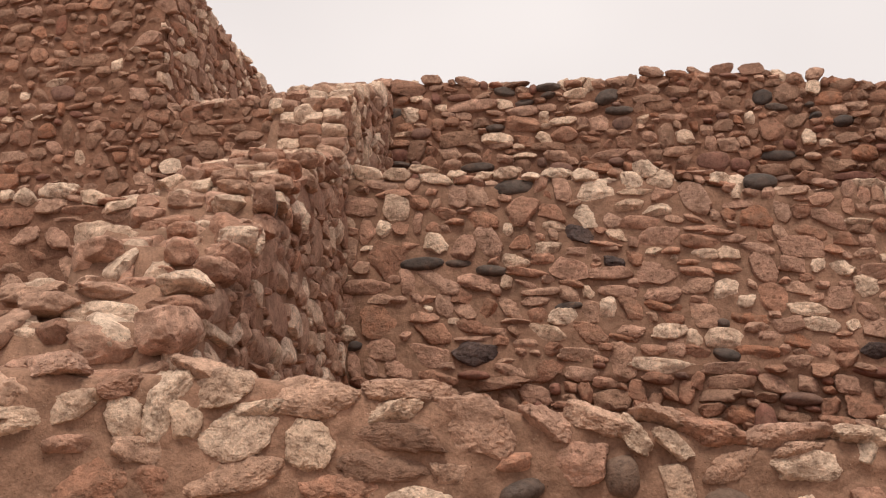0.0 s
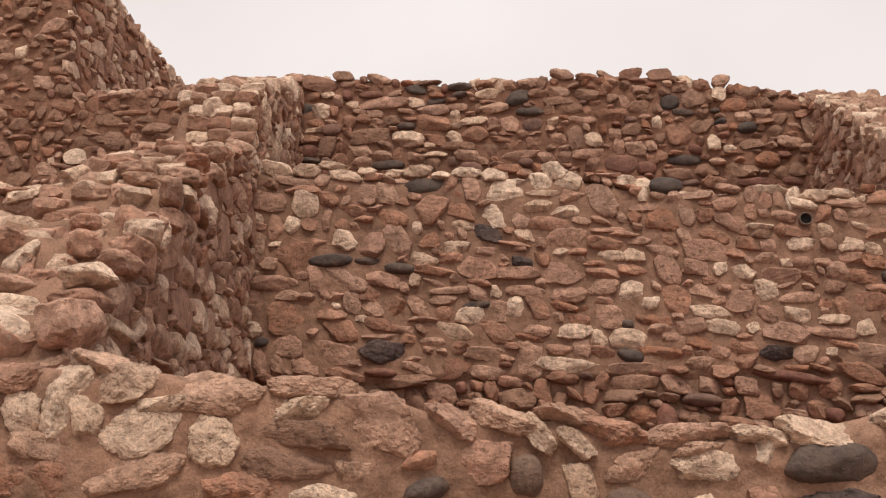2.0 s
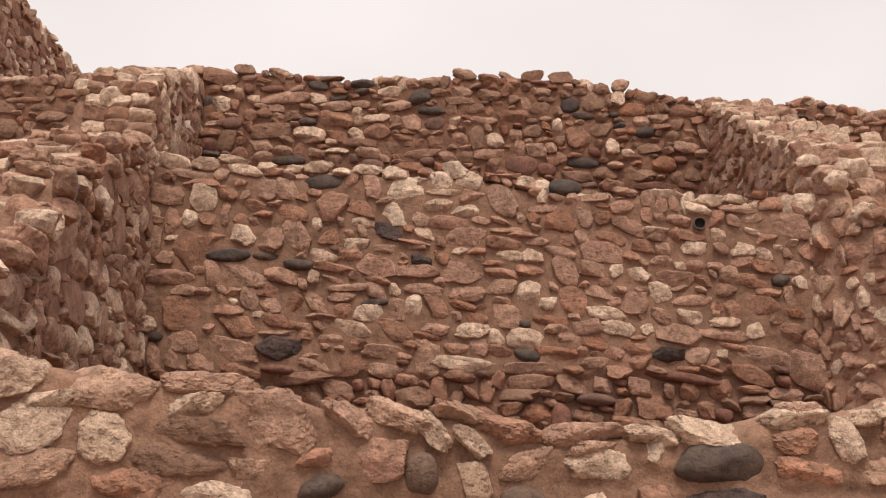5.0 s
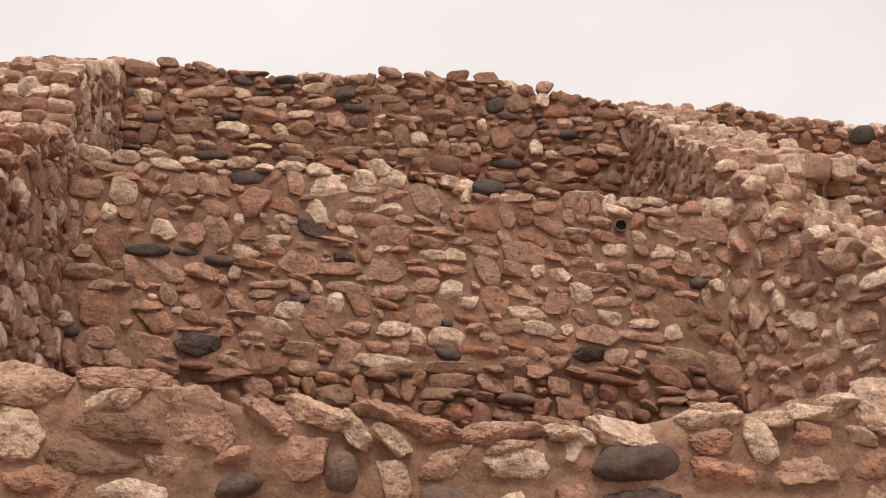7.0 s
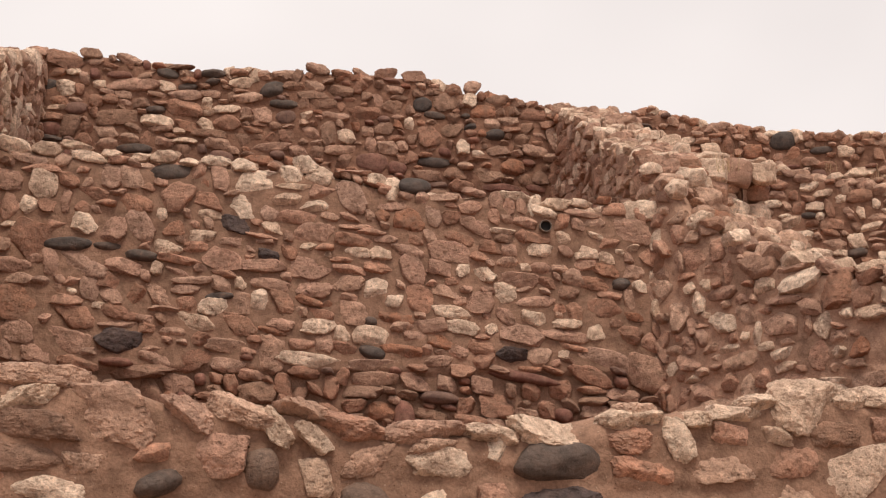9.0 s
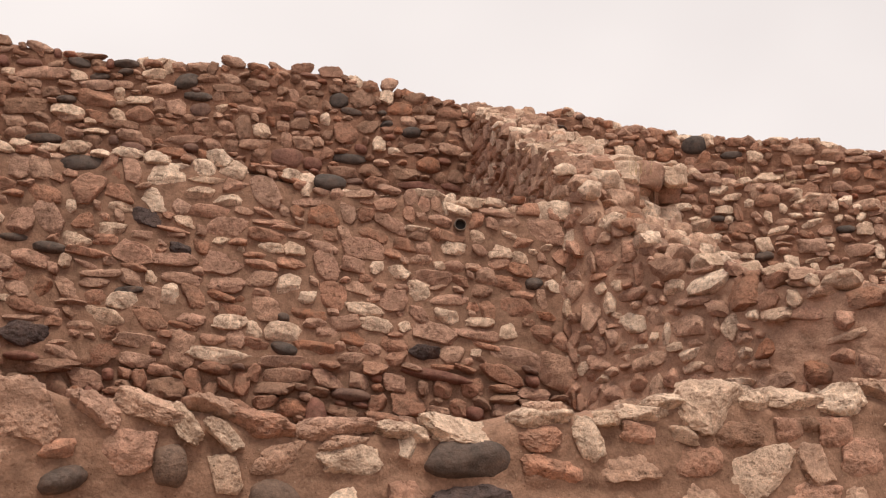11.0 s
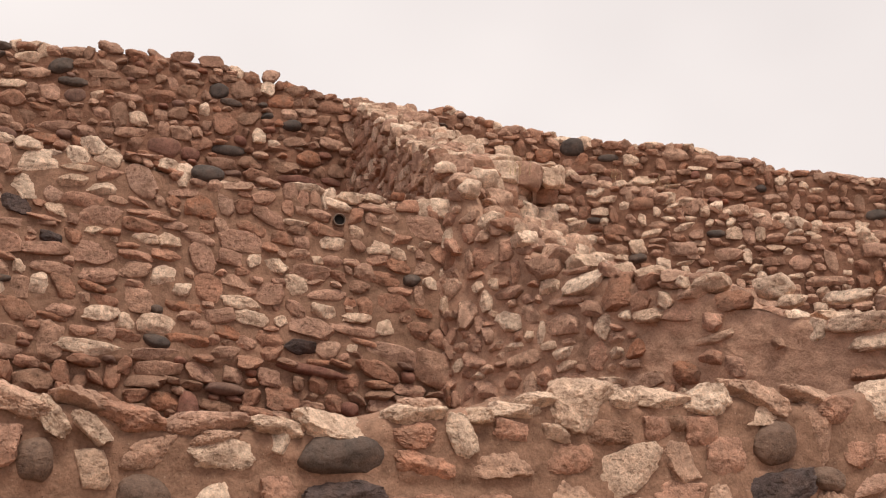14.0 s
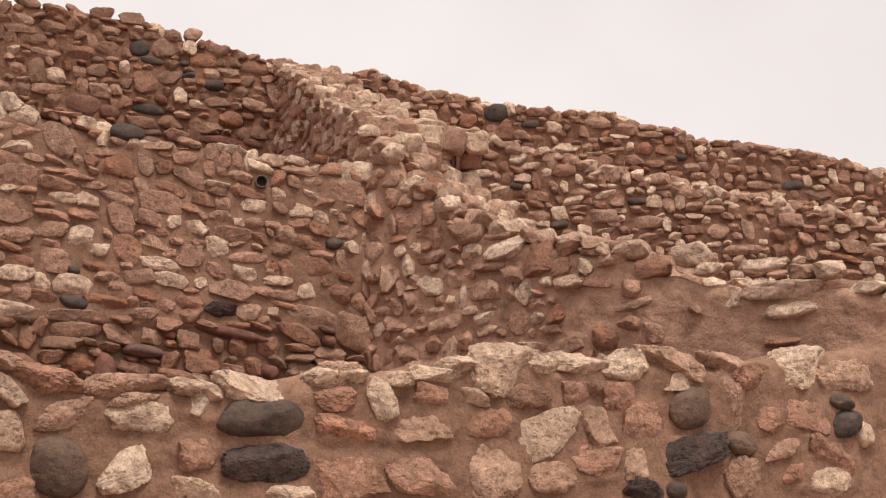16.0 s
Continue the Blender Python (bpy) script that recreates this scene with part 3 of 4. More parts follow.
KNOWN_MID = {
    "basalt": [(0.98, 2.74, 0.25, 0.14), (1.6, 3.42, 0.18, 0.1), (1.79, 3.25, 0.12, 0.06), (3.19, 2.69, 0.17, 0.09)],
    "dark": [(0.66, 3.29, 0.24, 0.08), (0.88, 3.28, 0.16, 0.02), (1.07, 3.23, 0.17, 0.06), (1.21, 3.73, 0.22, 0.09), (2.63, 3.68, 0.17, 0.09), (1.52, 3, 0.15, 0.04), (2.39, 2.69, 0.14, 0.07), (2.38, 2.87, 0.07, 0.05), (0.26, 2.81, 0.08, 0.06), (3.84, 3.11, 0.1, 0.07)],
    "pale": [(0.32, 3.86, 0.2, 0.1), (0.51, 3.85, 0.17, 0.08), (0.67, 3.87, 0.17, 0.04), (0.74, 3.81, 0.2, 0.06), (0.87, 3.83, 0.11, 0.03), (1.04, 3.81, 0.11, 0.05), (1.18, 3.82, 0.16, 0.07), (1.32, 3.79, 0.1, 0.03), (1.47, 3.8, 0.17, 0.06), (1.63, 3.78, 0.14, 0.08), (1.91, 3.73, 0.13, 0.1), (1.99, 3.79, 0.14, 0.1), (2.07, 3.73, 0.14, 0.11), (0.43, 3.51, 0.1, 0.11), (1.18, 3.47, 0.06, 0.07), (1.41, 3.35, 0.15, 0.08), (1.22, 3.27, 0.16, 0.09), (0.2, 2.89, 0.13, 0.09), (1.65, 3.53, 0.17, 0.14), (1.82, 3.41, 0.15, 0.07), (1.39, 2.85, 0.22, 0.09), (1.5, 2.94, 0.19, 0.1), (2.05, 2.64, 0.36, 0.08), (2.07, 2.83, 0.21, 0.09), (2.02, 3.3, 0.09, 0.04)],
    "pale2": [(2.43, 3.27, 0.13, 0.08), (2.91, 3.18, 0.08, 0.08), (3.04, 3.15, 0.13, 0.08), (3.16, 3.05, 0.13, 0.12), (2.91, 2.84, 0.2, 0.08), (2.84, 2.93, 0.21, 0.07), (3.5, 3.38, 0.09, 0.08), (3.63, 3.3, 0.16, 0.09), (3.37, 3.31, 0.17, 0.08), (3.46, 3.59, 0.17, 0.07), (3.61, 3.6, 0.13, 0.05), (3.38, 3.54, 0.17, 0.06), (3.69, 2.83, 0.12, 0.13), (3.76, 3.26, 0.1, 0.07), (3.32, 2.9, 0.15, 0.08), (3.51, 2.87, 0.18, 0.06), (3.5, 2.69, 0.08, 0.05)],
    "buff": [(0.86, 3.69, 0.16, 0.14), (0.9, 3.4, 0.17, 0.19), (0.76, 3.17, 0.26, 0.13), (2.05, 3.38, 0.23, 0.12), (1.6, 3.32, 0.17, 0.09), (0.41, 2.79, 0.21, 0.13), (0.69, 2.74, 0.26, 0.14), (0.26, 2.7, 0.1, 0.15), (0.16, 2.69, 0.08, 0.13), (0.53, 2.66, 0.17, 0.1), (1.57, 2.72, 0.21, 0.08), (1.59, 2.61, 0.18, 0.08), (1.82, 2.67, 0.16, 0.21), (1.18, 2.64, 0.17, 0.08), (2.24, 3.09, 0.2, 0.09), (1.81, 3.07, 0.21, 0.07), (2.05, 3.05, 0.21, 0.09), (1.87, 2.85, 0.16, 0.08), (2.26, 2.92, 0.2, 0.14), (0.8, 3.03, 0.12, 0.12), (1.2, 3, 0.19, 0.12), (1.33, 3.04, 0.16, 0.06)],
    "buff2": [(2.63, 2.53, 0.18, 0.11), (2.4, 2.54, 0.26, 0.08), (2.39, 2.62, 0.26, 0.07), (1.32, 2.5, 0.19, 0.1), (2.77, 2.64, 0.16, 0.07), (2.82, 2.52, 0.11, 0.1), (3.02, 2.51, 0.13, 0.1), (3.56, 3.14, 0.13, 0.11), (3.91, 3.43, 0.22, 0.15), (3.91, 3.19, 0.16, 0.09), (3.69, 3.47, 0.13, 0.08), (3.17, 3.23, 0.12, 0.07), (3.24, 3.13, 0.21, 0.09), (2.83, 3.29, 0.23, 0.12), (3.48, 3.2, 0.1, 0.06), (3.28, 3.47, 0.13, 0.06), (3.16, 2.9, 0.13, 0.1), (3.27, 2.35, 0.13, 0.07), (3.69, 2.36, 0.19, 0.08), (3.83, 2.46, 0.18, 0.07), (2.81, 3.05, 0.15, 0.08), (2.5, 3.56, 0.17, 0.08), (2.8, 3.61, 0.17, 0.05), (2.98, 3.65, 0.13, 0.05)],
    "red": [(0.43, 2.95, 0.25, 0.2), (0.79, 3.59, 0.16, 0.07), (0.73, 3.5, 0.08, 0.08), (0.64, 3.67, 0.13, 0.09), (1.02, 3.54, 0.2, 0.1), (1.25, 3.39, 0.13, 0.1), (0.98, 2.9, 0.22, 0.08), (1.64, 2.84, 0.22, 0.12), (1.88, 2.97, 0.16, 0.12), (2.03, 2.98, 0.15, 0.05), (2.23, 2.71, 0.14, 0.07), (2.56, 2.7, 0.22, 0.07), (2.45, 2.36, 0.16, 0.1), (2.3, 2.39, 0.14, 0.08), (2.85, 3.49, 0.13, 0.09), (2.89, 3.37, 0.16, 0.08), (3.07, 3.32, 0.13, 0.08), (3.35, 3.38, 0.15, 0.07), (2.6, 3.36, 0.15, 0.07), (2.79, 2.76, 0.16, 0.08), (3.01, 2.73, 0.16, 0.09), (3.4, 3.11, 0.11, 0.07), (1.9, 2.5, 0.11, 0.13)],
    "red2": [(3.67, 3.11, 0.2, 0.08), (3.75, 3.62, 0.08, 0.05), (1.44, 3.56, 0.16, 0.1), (2.28, 3.34, 0.21, 0.08), (0.77, 2.61, 0.22, 0.08), (2.53, 2.9, 0.19, 0.08), (3.88, 2.81, 0.15, 0.11), (0.73, 2.87, 0.22, 0.13), (3.3, 2.48, 0.11, 0.1), (3.47, 2.49, 0.13, 0.11), (3.1, 2.39, 0.19, 0.14), (2.92, 2.39, 0.11, 0.11), (3.39, 2.37, 0.1, 0.1), (3.64, 2.57, 0.24, 0.11)],
}
KNOWN_UPPER = {
    "dark": [(0.1, 5.18, 0.18, 0.1), (1.05, 5.31, 0.16, 0.08), (0.82, 4.67, 0.25, 0.08), (1.41, 5.32, 0.19, 0.07), (1.41, 5.25, 0.11, 0.06), (1.88, 5.2, 0.18, 0.12), (1.98, 5.08, 0.21, 0.07), (1.21, 5.2, 0.14, 0.06), (3.09, 5.11, 0.14, 0.12), (3.19, 5.02, 0.16, 0.06), (3.48, 4.93, 0.1, 0.06), (3.68, 4.87, 0.15, 0.09), (3.19, 4.62, 0.25, 0.08), (0.97, 5, 0.14, 0.06)],
    "red": [(1.19, 5.02, 0.3, 0.13), (1.21, 4.87, 0.16, 0.1), (2.63, 5.02, 0.23, 0.11), (2.98, 4.66, 0.16, 0.11), (2.44, 5.36, 0.16, 0.06), (0.15, 4.92, 0.2, 0.07)],
    "pale": [(1.04, 5.2, 0.15, 0.1), (0.99, 4.91, 0.24, 0.1), (1.37, 4.89, 0.14, 0.1), (1.16, 4.83, 0.1, 0.06), (1.52, 5.02, 0.23, 0.07), (0.26, 5.16, 0.14, 0.13), (2.48, 4.82, 0.15, 0.12), (2.16, 4.99, 0.1, 0.07), (3.42, 4.76, 0.11, 0.12), (3.55, 4.7, 0.11, 0.07), (2.99, 4.94, 0.08, 0.11), (1.21, 4.75, 0.18, 0.05)],
    "buff": [(0.03, 5.46, 0.16, 0.1), (0.44, 5.46, 0.16, 0.07), (0.74, 5.42, 0.19, 0.08), (2.79, 5.37, 0.18, 0.08), (3.02, 5.35, 0.18, 0.09), (1.47, 4.73, 0.2, 0.09), (1.04, 4.73, 0.16, 0.09), (2.81, 4.73, 0.16, 0.12), (2.43, 4.71, 0.23, 0.08), (4.01, 4.74, 0.21, 0.1), (3.79, 4.99, 0.16, 0.09), (2.39, 4.99, 0.21, 0.08), (1.88, 4.71, 0.32, 0.07), (2.24, 5.39, 0.18, 0.09), (3.5, 5.27, 0.13, 0.11)],
}
KNOWN_RIGHT = {
    "pale": [(3.8, 2.72, 0.11, 0.14), (4.07, 2.75, 0.19, 0.07), (3.02, 2.96, 0.09, 0.13), (5.22, 2.59, 0.36, 0.06), (5.26, 2.49, 0.25, 0.07), (4.77, 2.81, 0.18, 0.11), (4.85, 2.73, 0.13, 0.06), (5.13, 2.72, 0.23, 0.06), (5.45, 2.66, 0.13, 0.08)],
    "red": [(3.89, 2.89, 0.19, 0.2), (4.08, 2.93, 0.15, 0.08), (5.21, 2.36, 0.16, 0.07), (4.28, 2.44, 0.15, 0.13), (4, 2.58, 0.12, 0.1), (4.56, 2.77, 0.17, 0.1)],
    "buff": [(2.93, 2.62, 0.15, 0.09), (2.93, 2.72, 0.1, 0.1), (4.39, 2.9, 0.21, 0.07), (4.78, 2.53, 0.07, 0.04), (4.55, 2.44, 0.12, 0.1), (5.32, 2.67, 0.13, 0.07)],
}
KNOWN_LEFT = {
    "pale": [(1.37, 2.85, 0.1, 0.13), (2.38, 3.2, 0.09, 0.1), (1.95, 3, 0.1, 0.12)],
    "dark": [(1.64, 3.07, 0.13, 0.1)],
}
KNOWN_DWALL = {
    "pale": [(3.16, 3.24, 0.21, 0.15), (2.95, 3.49, 0.2, 0.08), (2.76, 3.46, 0.11, 0.09), (2.64, 3.48, 0.07, 0.07), (3.5, 3.42, 0.13, 0.03), (3.74, 3.44, 0.25, 0.07)],
    "buff": [(3.1, 3.13, 0.14, 0.08), (2.89, 3.01, 0.18, 0.11), (2.73, 3, 0.15, 0.09), (3.07, 3.06, 0.19, 0.14), (2.96, 3.24, 0.16, 0.14), (2.78, 3.25, 0.2, 0.09), (3.31, 3.34, 0.18, 0.09), (3.47, 3.35, 0.16, 0.08), (2.92, 3.41, 0.18, 0.09)],
    "red": [(2.82, 2.77, 0.29, 0.09), (3.1, 3.37, 0.21, 0.06), (2.78, 2.9, 0.16, 0.09)],
}
KNOWN_G = {
    "dark": [(2.64, 4.14, 0.22, 0.16), (1.81, 4.69, 0.18, 0.14), (2.09, 4.59, 0.16, 0.06), (4.14, 4.08, 0.16, 0.09)],
    "pale": [(1.8, 4.39, 0.16, 0.09), (2.35, 4.39, 0.23, 0.08), (3.27, 3.76, 0.13, 0.09), (3.26, 3.66, 0.13, 0.08)],
}


# ---- ground ----
def sheet(name, label, category, x0, x1, y0, y1, z, step, wave, material):
    nx, ny = max(1, int((x1 - x0) / step)), max(1, int((y1 - y0) / step))
    v, f = [], []
    for j in range(ny + 1):
        for i in range(nx + 1):
            x, y = x0 + (x1 - x0) * i / nx, y0 + (y1 - y0) * j / ny
            v.append((x, y, z + wave * noise.noise(Vector((x * 0.9, y * 0.9, z)))))
    for j in range(ny):
        for i in range(nx):
            a = j * (nx + 1) + i
            f.append((a, a + 1, a + nx + 2, a + nx + 1))
    me = bpy.data.meshes.new(name)
    me.from_pydata(v, [], f)
    me.materials.append(material)
    me.update()
    return tagged(new(name, me), label, category, kind="structure")


sheet("ground", "dry pinkish desert dirt round the ruin", "ground", -2000, 2000, -2000, 2000, 0.0, 40, 0.0, DIRT)


def fill(name, label, corners, z, low=0.01):
    """Rammed earth inside a room, up to its floor; dark, to throw less light on the walls."""
    bm = bmesh.new()
    a = [bm.verts.new((x, y, low)) for x, y in corners]
    b = [bm.verts.new((x, y, z)) for x, y in corners]
    bm.faces.new(a[::-1])
    bm.faces.new(b)
    for k in range(len(a)):
        bm.faces.new((a[k - 1], a[k], b[k], b[k - 1]))
    me = bpy.data.meshes.new(name)
    bm.to_mesh(me)
    bm.free()
    me.materials.append(OLD_MUD)
    return tagged(new(name, me), label, "floor", kind="structure")


# floors out of view at assumed heights, also closing off light from below
fill("floor_lower", "bare dirt floor of the lower room", [(-2.0, 3.5), (3.9, 4.6), (2.2, 7.2), (-2.2, 7.2)], 1.55)
fill("floor_left", "bare dirt floor of the side room", [(-6.2, 2.6), (-1.9, 3.4), (-2.3, 6.0), (-6.2, 6.0)], 1.5)
fill("floor_terrace", "dirt terrace behind the middle wall", [(-2.3, 7.2), (2.2, 7.2), (2.0, 9.7), (-2.6, 9.7)], 3.2)
fill("floor_left_terrace", "dirt terrace below the tower", [(-7.4, 6.1), (-2.5, 6.1), (-2.7, 9.7), (-7.4, 9.7)], 2.9)
fill("floor_right_terrace", "dirt terrace beside the stepped wall", [(2.4, 7.6), (4.2, 4.6), (7.6, 5.2), (7.6, 7.9), (2.3, 9.6)], 2.0)
fill("floor_hilltop", "dirt fill of the hilltop behind the upper wall", [(-4.3, 9.8), (1.9, 9.8), (7.4, 8.2), (9.0, 16), (-4.3, 16)], 3.9)

# ---- walls of the ruin, nearest first ----
FACE = {"pale": 0.12, "buff": 0.44, "rose": 0.26, "red": 0.14, "umber": 0.04}
# foot courses: redder blocks, their dark tones also painting the shade down there
RED_SHADED_FOOT = {"buff": 0.08, "red": 0.28, "umber": 0.42, "maroon": 0.22}
OLD = {"pale": 0.07, "buff": 0.24, "red": 0.24, "umber": 0.38, "dark": 0.008, "maroon": 0.06}
CAP = {"pale": 0.84, "buff": 0.14, "red": 0.02}

front = Wall("wall_front", "low rubble wall of mixed stones in wide mud mortar", [(-3.2, 2.82), (6.2, 4.72)],
             [(0, 2.16), (1.2, 2.15), (1.60, 2.11), (1.83, 2.13), (1.99, 2.11), (2.11, 2.10), (2.30, 2.07), (2.45, 2.07), (2.57, 2.06), (2.61, 2.05), (2.77, 2.01), (2.87, 2.00), (2.98, 2.01), (3.08, 1.98), (3.14, 1.98), (3.25, 1.97), (3.42, 1.94), (3.64, 1.95), (3.74, 1.95), (3.87, 1.97), (3.96, 1.96), (4.15, 2.01), (4.22, 2.02), (4.42, 2.03), (4.54, 2.05), (4.64, 2.08), (4.75, 2.11), (4.88, 2.09), (4.97, 2.09), (5.13, 2.11), (5.28, 2.12), (5.45, 2.12), (5.61, 2.10), (5.80, 2.13), (6.00, 2.17), (6.21, 2.21), (6.52, 2.24), (7.6, 2.4), (9.4, 2.6)],
             0.0, 0.42, 3, relief=0.008, proud=(0.022, 0.042), cap=0.02, step=0.016, low=1.45, fillet=0.008)
front.known(KNOWN_FRONT, 1.04, 3.6, True)
front.face({"pale": 0.3, "buff": 0.37, "rose": 0.31, "dark": 0.02}, 0.3, 0.2, low=0.1, gap=0.03, passes=(1.0, 0.8), bare=[(1.33, 6.7, 1.6, 2.4, -9)])
front.crest({"pale": 0.5, "buff": 0.45, "red": 0.05}, 0.24, 0.09, 3, lift=-0.085, spread=0.75, open_edge=(1.2, 6.7))
front.build(5, 3, 300, (0.6, 3.6, 1.9))

middle = Wall("wall_middle", "tall room wall of coursed rubble stones in reddish mortar", [(-2.2, 7.0), (2.15, 7.0)],
              [(0, 3.91), (0.2, 3.91), (0.65, 3.87), (1.05, 3.83), (2.0, 3.81), (2.55, 3.71), (3.1, 3.67), (3.4, 3.62), (4.35, 3.62)], 1.4, 0.45, 5, relief=0.008, washed=2.58, proud=(0.020, 0.040), step=0.02, low=2.1, fillet=0.006, dip=7.0)
middle.known(KNOWN_MID)
middle.taken.append((3.397, 3.446, 0.1, 0.1))
middle.face(FACE, 0.175, 0.115, gap=0.005, low=2.1, foot=RED_SHADED_FOOT, foot_top=2.62, passes=(1.0, 0.85, 0.65, 0.5, 0.4))
middle.crest({"pale": 0.82, "buff": 0.16, "red": 0.02}, 0.16, 0.11, 3, lift=0.015)
middle.build(4, 3, 300, (0, 7, 3.0))

# the near part climbs in uneven steps
SLOPE = [(0, 2.05), (0.3, 2.2), (0.4, 2.34), (0.72, 2.54), (0.93, 2.72), (1.44, 2.95), (1.58, 3.10), (2.17, 3.40), (2.61, 3.60), (3.2, 3.82), (3.36, 3.88)]
RISERS = [0.28, 0.52, 0.84, 1.1, 1.44, 1.68, 2.0, 2.34, 2.64, 2.95, 3.2]
LEFT_TOP = [(0, 2.06)]
for a, b in zip(RISERS, RISERS[1:] + [3.36]):
    level = float(np.interp((a + b) / 2 + 0.02, *zip(*SLOPE)))
    LEFT_TOP += [(a - 0.03, LEFT_TOP[-1][1] + 0.02), (a + 0.03, level)]
left = Wall("wall_left", "stepped side wall of rubble climbing to the upper wall", [(-1.55, 3.3), (-1.6, 3.65), (-2.03, 7.0), (-2.4, 9.7)],
            LEFT_TOP + [(3.36, 3.88), (3.46, 4.22), (3.82, 4.46), (4.55, 4.73), (5.06, 4.94), (5.7, 5.21), (6.3, 5.38), (6.5, 5.38)], 1.4, [(0, 0.6), (1.6, 0.5), (3.35, 0.44), (3.5, 0.35)], 7, relief=0.008, proud=(0.026, 0.056), cap=0.03, low=1.9, fillet=0.004)
left.known(KNOWN_LEFT)
# mix paler than the rubble itself, brightening a face the sun barely reaches
left.face({"pale": 0.3, "tan": 0.3, "buff": 0.3, "rose": 0.1}, 0.16, 0.11, gap=0.014, low=2.0)
for a, low_z, high_z in zip(RISERS, [2.06] + [z for _, z in LEFT_TOP[2::2]], [z for _, z in LEFT_TOP[2::2]]):
    rows = 1 if high_z - low_z < 0.13 else 2
    for row in range(rows):
        across = -0.08
        while across < left.thick(a) - 0.12:
            wide = left.rng.uniform(0.1, 0.22) * (1.3 if a < 0.6 else 0.9)
            tall = (high_z - low_z) / rows * left.rng.uniform(0.75, 1.15)
            tone = ("tan", "rose", "pale", "tan", "rose", "buff", "pale")[left.rng.integers(7 if a > 0.8 else 5)]
            left.lay(tone, a + 0.05 * row + left.rng.uniform(-0.05, 0.05), low_z + (high_z - low_z) * (row + 0.45) / rows + left.rng.uniform(-0.025, 0.02), left.rng.uniform(0.12, 0.22), max(0.08, tall), deep=wide * 1.1, proud=0.0, inward=across, tilt=left.rng.normal(0, 8), turn=left.rng.normal(0, 14), known=True)
            across += wide + left.rng.uniform(0.0, 0.05)
left.crest({"pale": 0.36, "tan": 0.34, "rose": 0.26, "umber": 0.04}, 0.16, 0.1, 4, lift=-0.005, u1=1.5)
left.crest({"pale": 0.4, "buff": 0.42, "red": 0.14, "umber": 0.04}, 0.17, 0.11, 4, lift=0.008, u0=1.5, u1=3.3)
left.stairs({"pale": 0.5, "tan": 0.25, "buff": 0.25}, 3.45, 6.1, 0.13, 0.13, 0.095)
# the step where the wall rises as a narrower pillar
for k in range(15):
    row = k // 3
    left.lay(("pale", "buff", "pale", "buff", "red")[(k * 7) % 5], 3.37 + 0.025 * row, 3.86 + 0.088 * row, 0.15, 0.1, deep=0.17, proud=0.0, inward=-0.07 + 0.125 * (k % 3), tilt=0)
for kind, u, z, w, h, inward in (("red", 0.25, 2.1, 0.4, 0.13, 0.02), ("buff", 0.42, 2.22, 0.36, 0.14, 0.22), ("buff", 0.62, 2.36, 0.26, 0.12, 0.04), ("pale", 1.72, 3.13, 0.17, 0.12, 0.03), ("pale", 1.86, 3.24, 0.2, 0.14, 0.06), ("buff", 0.3, 2.12, 0.4, 0.13, 0.42)):
    left.lay(kind, u, z, w, h, deep=0.3, proud=0.0, inward=inward - 0.06, tilt=-18, known=True)
left.build(4, 3, 300, (-1.8, 5.5, 3.0))

right = Wall("wall_right", "stepped side wall of rubble, partly smeared with mud plaster", [(1.73, 9.7), (1.85, 7.0), (3.7, 4.4), (3.95, 4.1)],
             [(0, 5.14), (0.2, 5.10), (0.84, 4.82), (1.28, 4.57), (1.75, 4.31), (2.30, 4.05), (2.66, 3.89), (2.80, 3.76), (2.92, 3.57), (3.05, 3.46), (3.25, 3.30), (3.5, 3.17), (3.88, 3.03), (4.51, 2.87), (4.58, 2.79), (4.85, 2.71), (5.27, 2.67), (5.7, 2.58), (6.2, 2.45)],
             1.4, [(0, 0.42), (2.2, 0.42), (3.1, 0.85), (4.4, 0.85), (5.2, 0.55)], 9, relief=0.015, proud=(0.028, 0.058), mortar=PLASTER, low=1.9)
right.known(KNOWN_RIGHT)
right.face({"pale": 0.16, "tan": 0.24, "buff": 0.36, "rose": 0.24}, 0.14, 0.09, gap=0.011, low=1.9, u1=4.45, bare=[(4.0, 4.45, 1.4, 2.7, 0.1)])
right.proud = (0.008, 0.024)
right.face({"pale": 0.3, "buff": 0.58, "red": 0.12}, 0.27, 0.17, gap=0.07, low=1.9, u0=4.45, passes=(1.0, 0.6), bare=[(4.45, 6.3, 1.9, 2.6, 0.06)])
right.proud = (0.028, 0.058)
right.stairs({"pale": 0.5, "tan": 0.25, "buff": 0.25}, 0.05, 2.4, 0.12, 0.13, 0.09)
right.stairs({"pale": 0.45, "tan": 0.25, "buff": 0.22, "red": 0.08}, 2.35, 3.5, 0.11, 0.14, 0.095)
right.stairs({"pale": 0.3, "buff": 0.44, "red": 0.26}, 3.5, 4.5, 0.14, 0.2, 0.1)
right.crest(CAP, 0.17, 0.1, 4, u0=4.5, u1=6.1, lift=0.0)
for k in range(9):
    right.lay(("buff", "red", "pale")[k % 3], 2.71 + right.rng.uniform(-0.02, 0.05), 2.3 + 0.135 * k, 0.075, 0.14, proud=0.05)
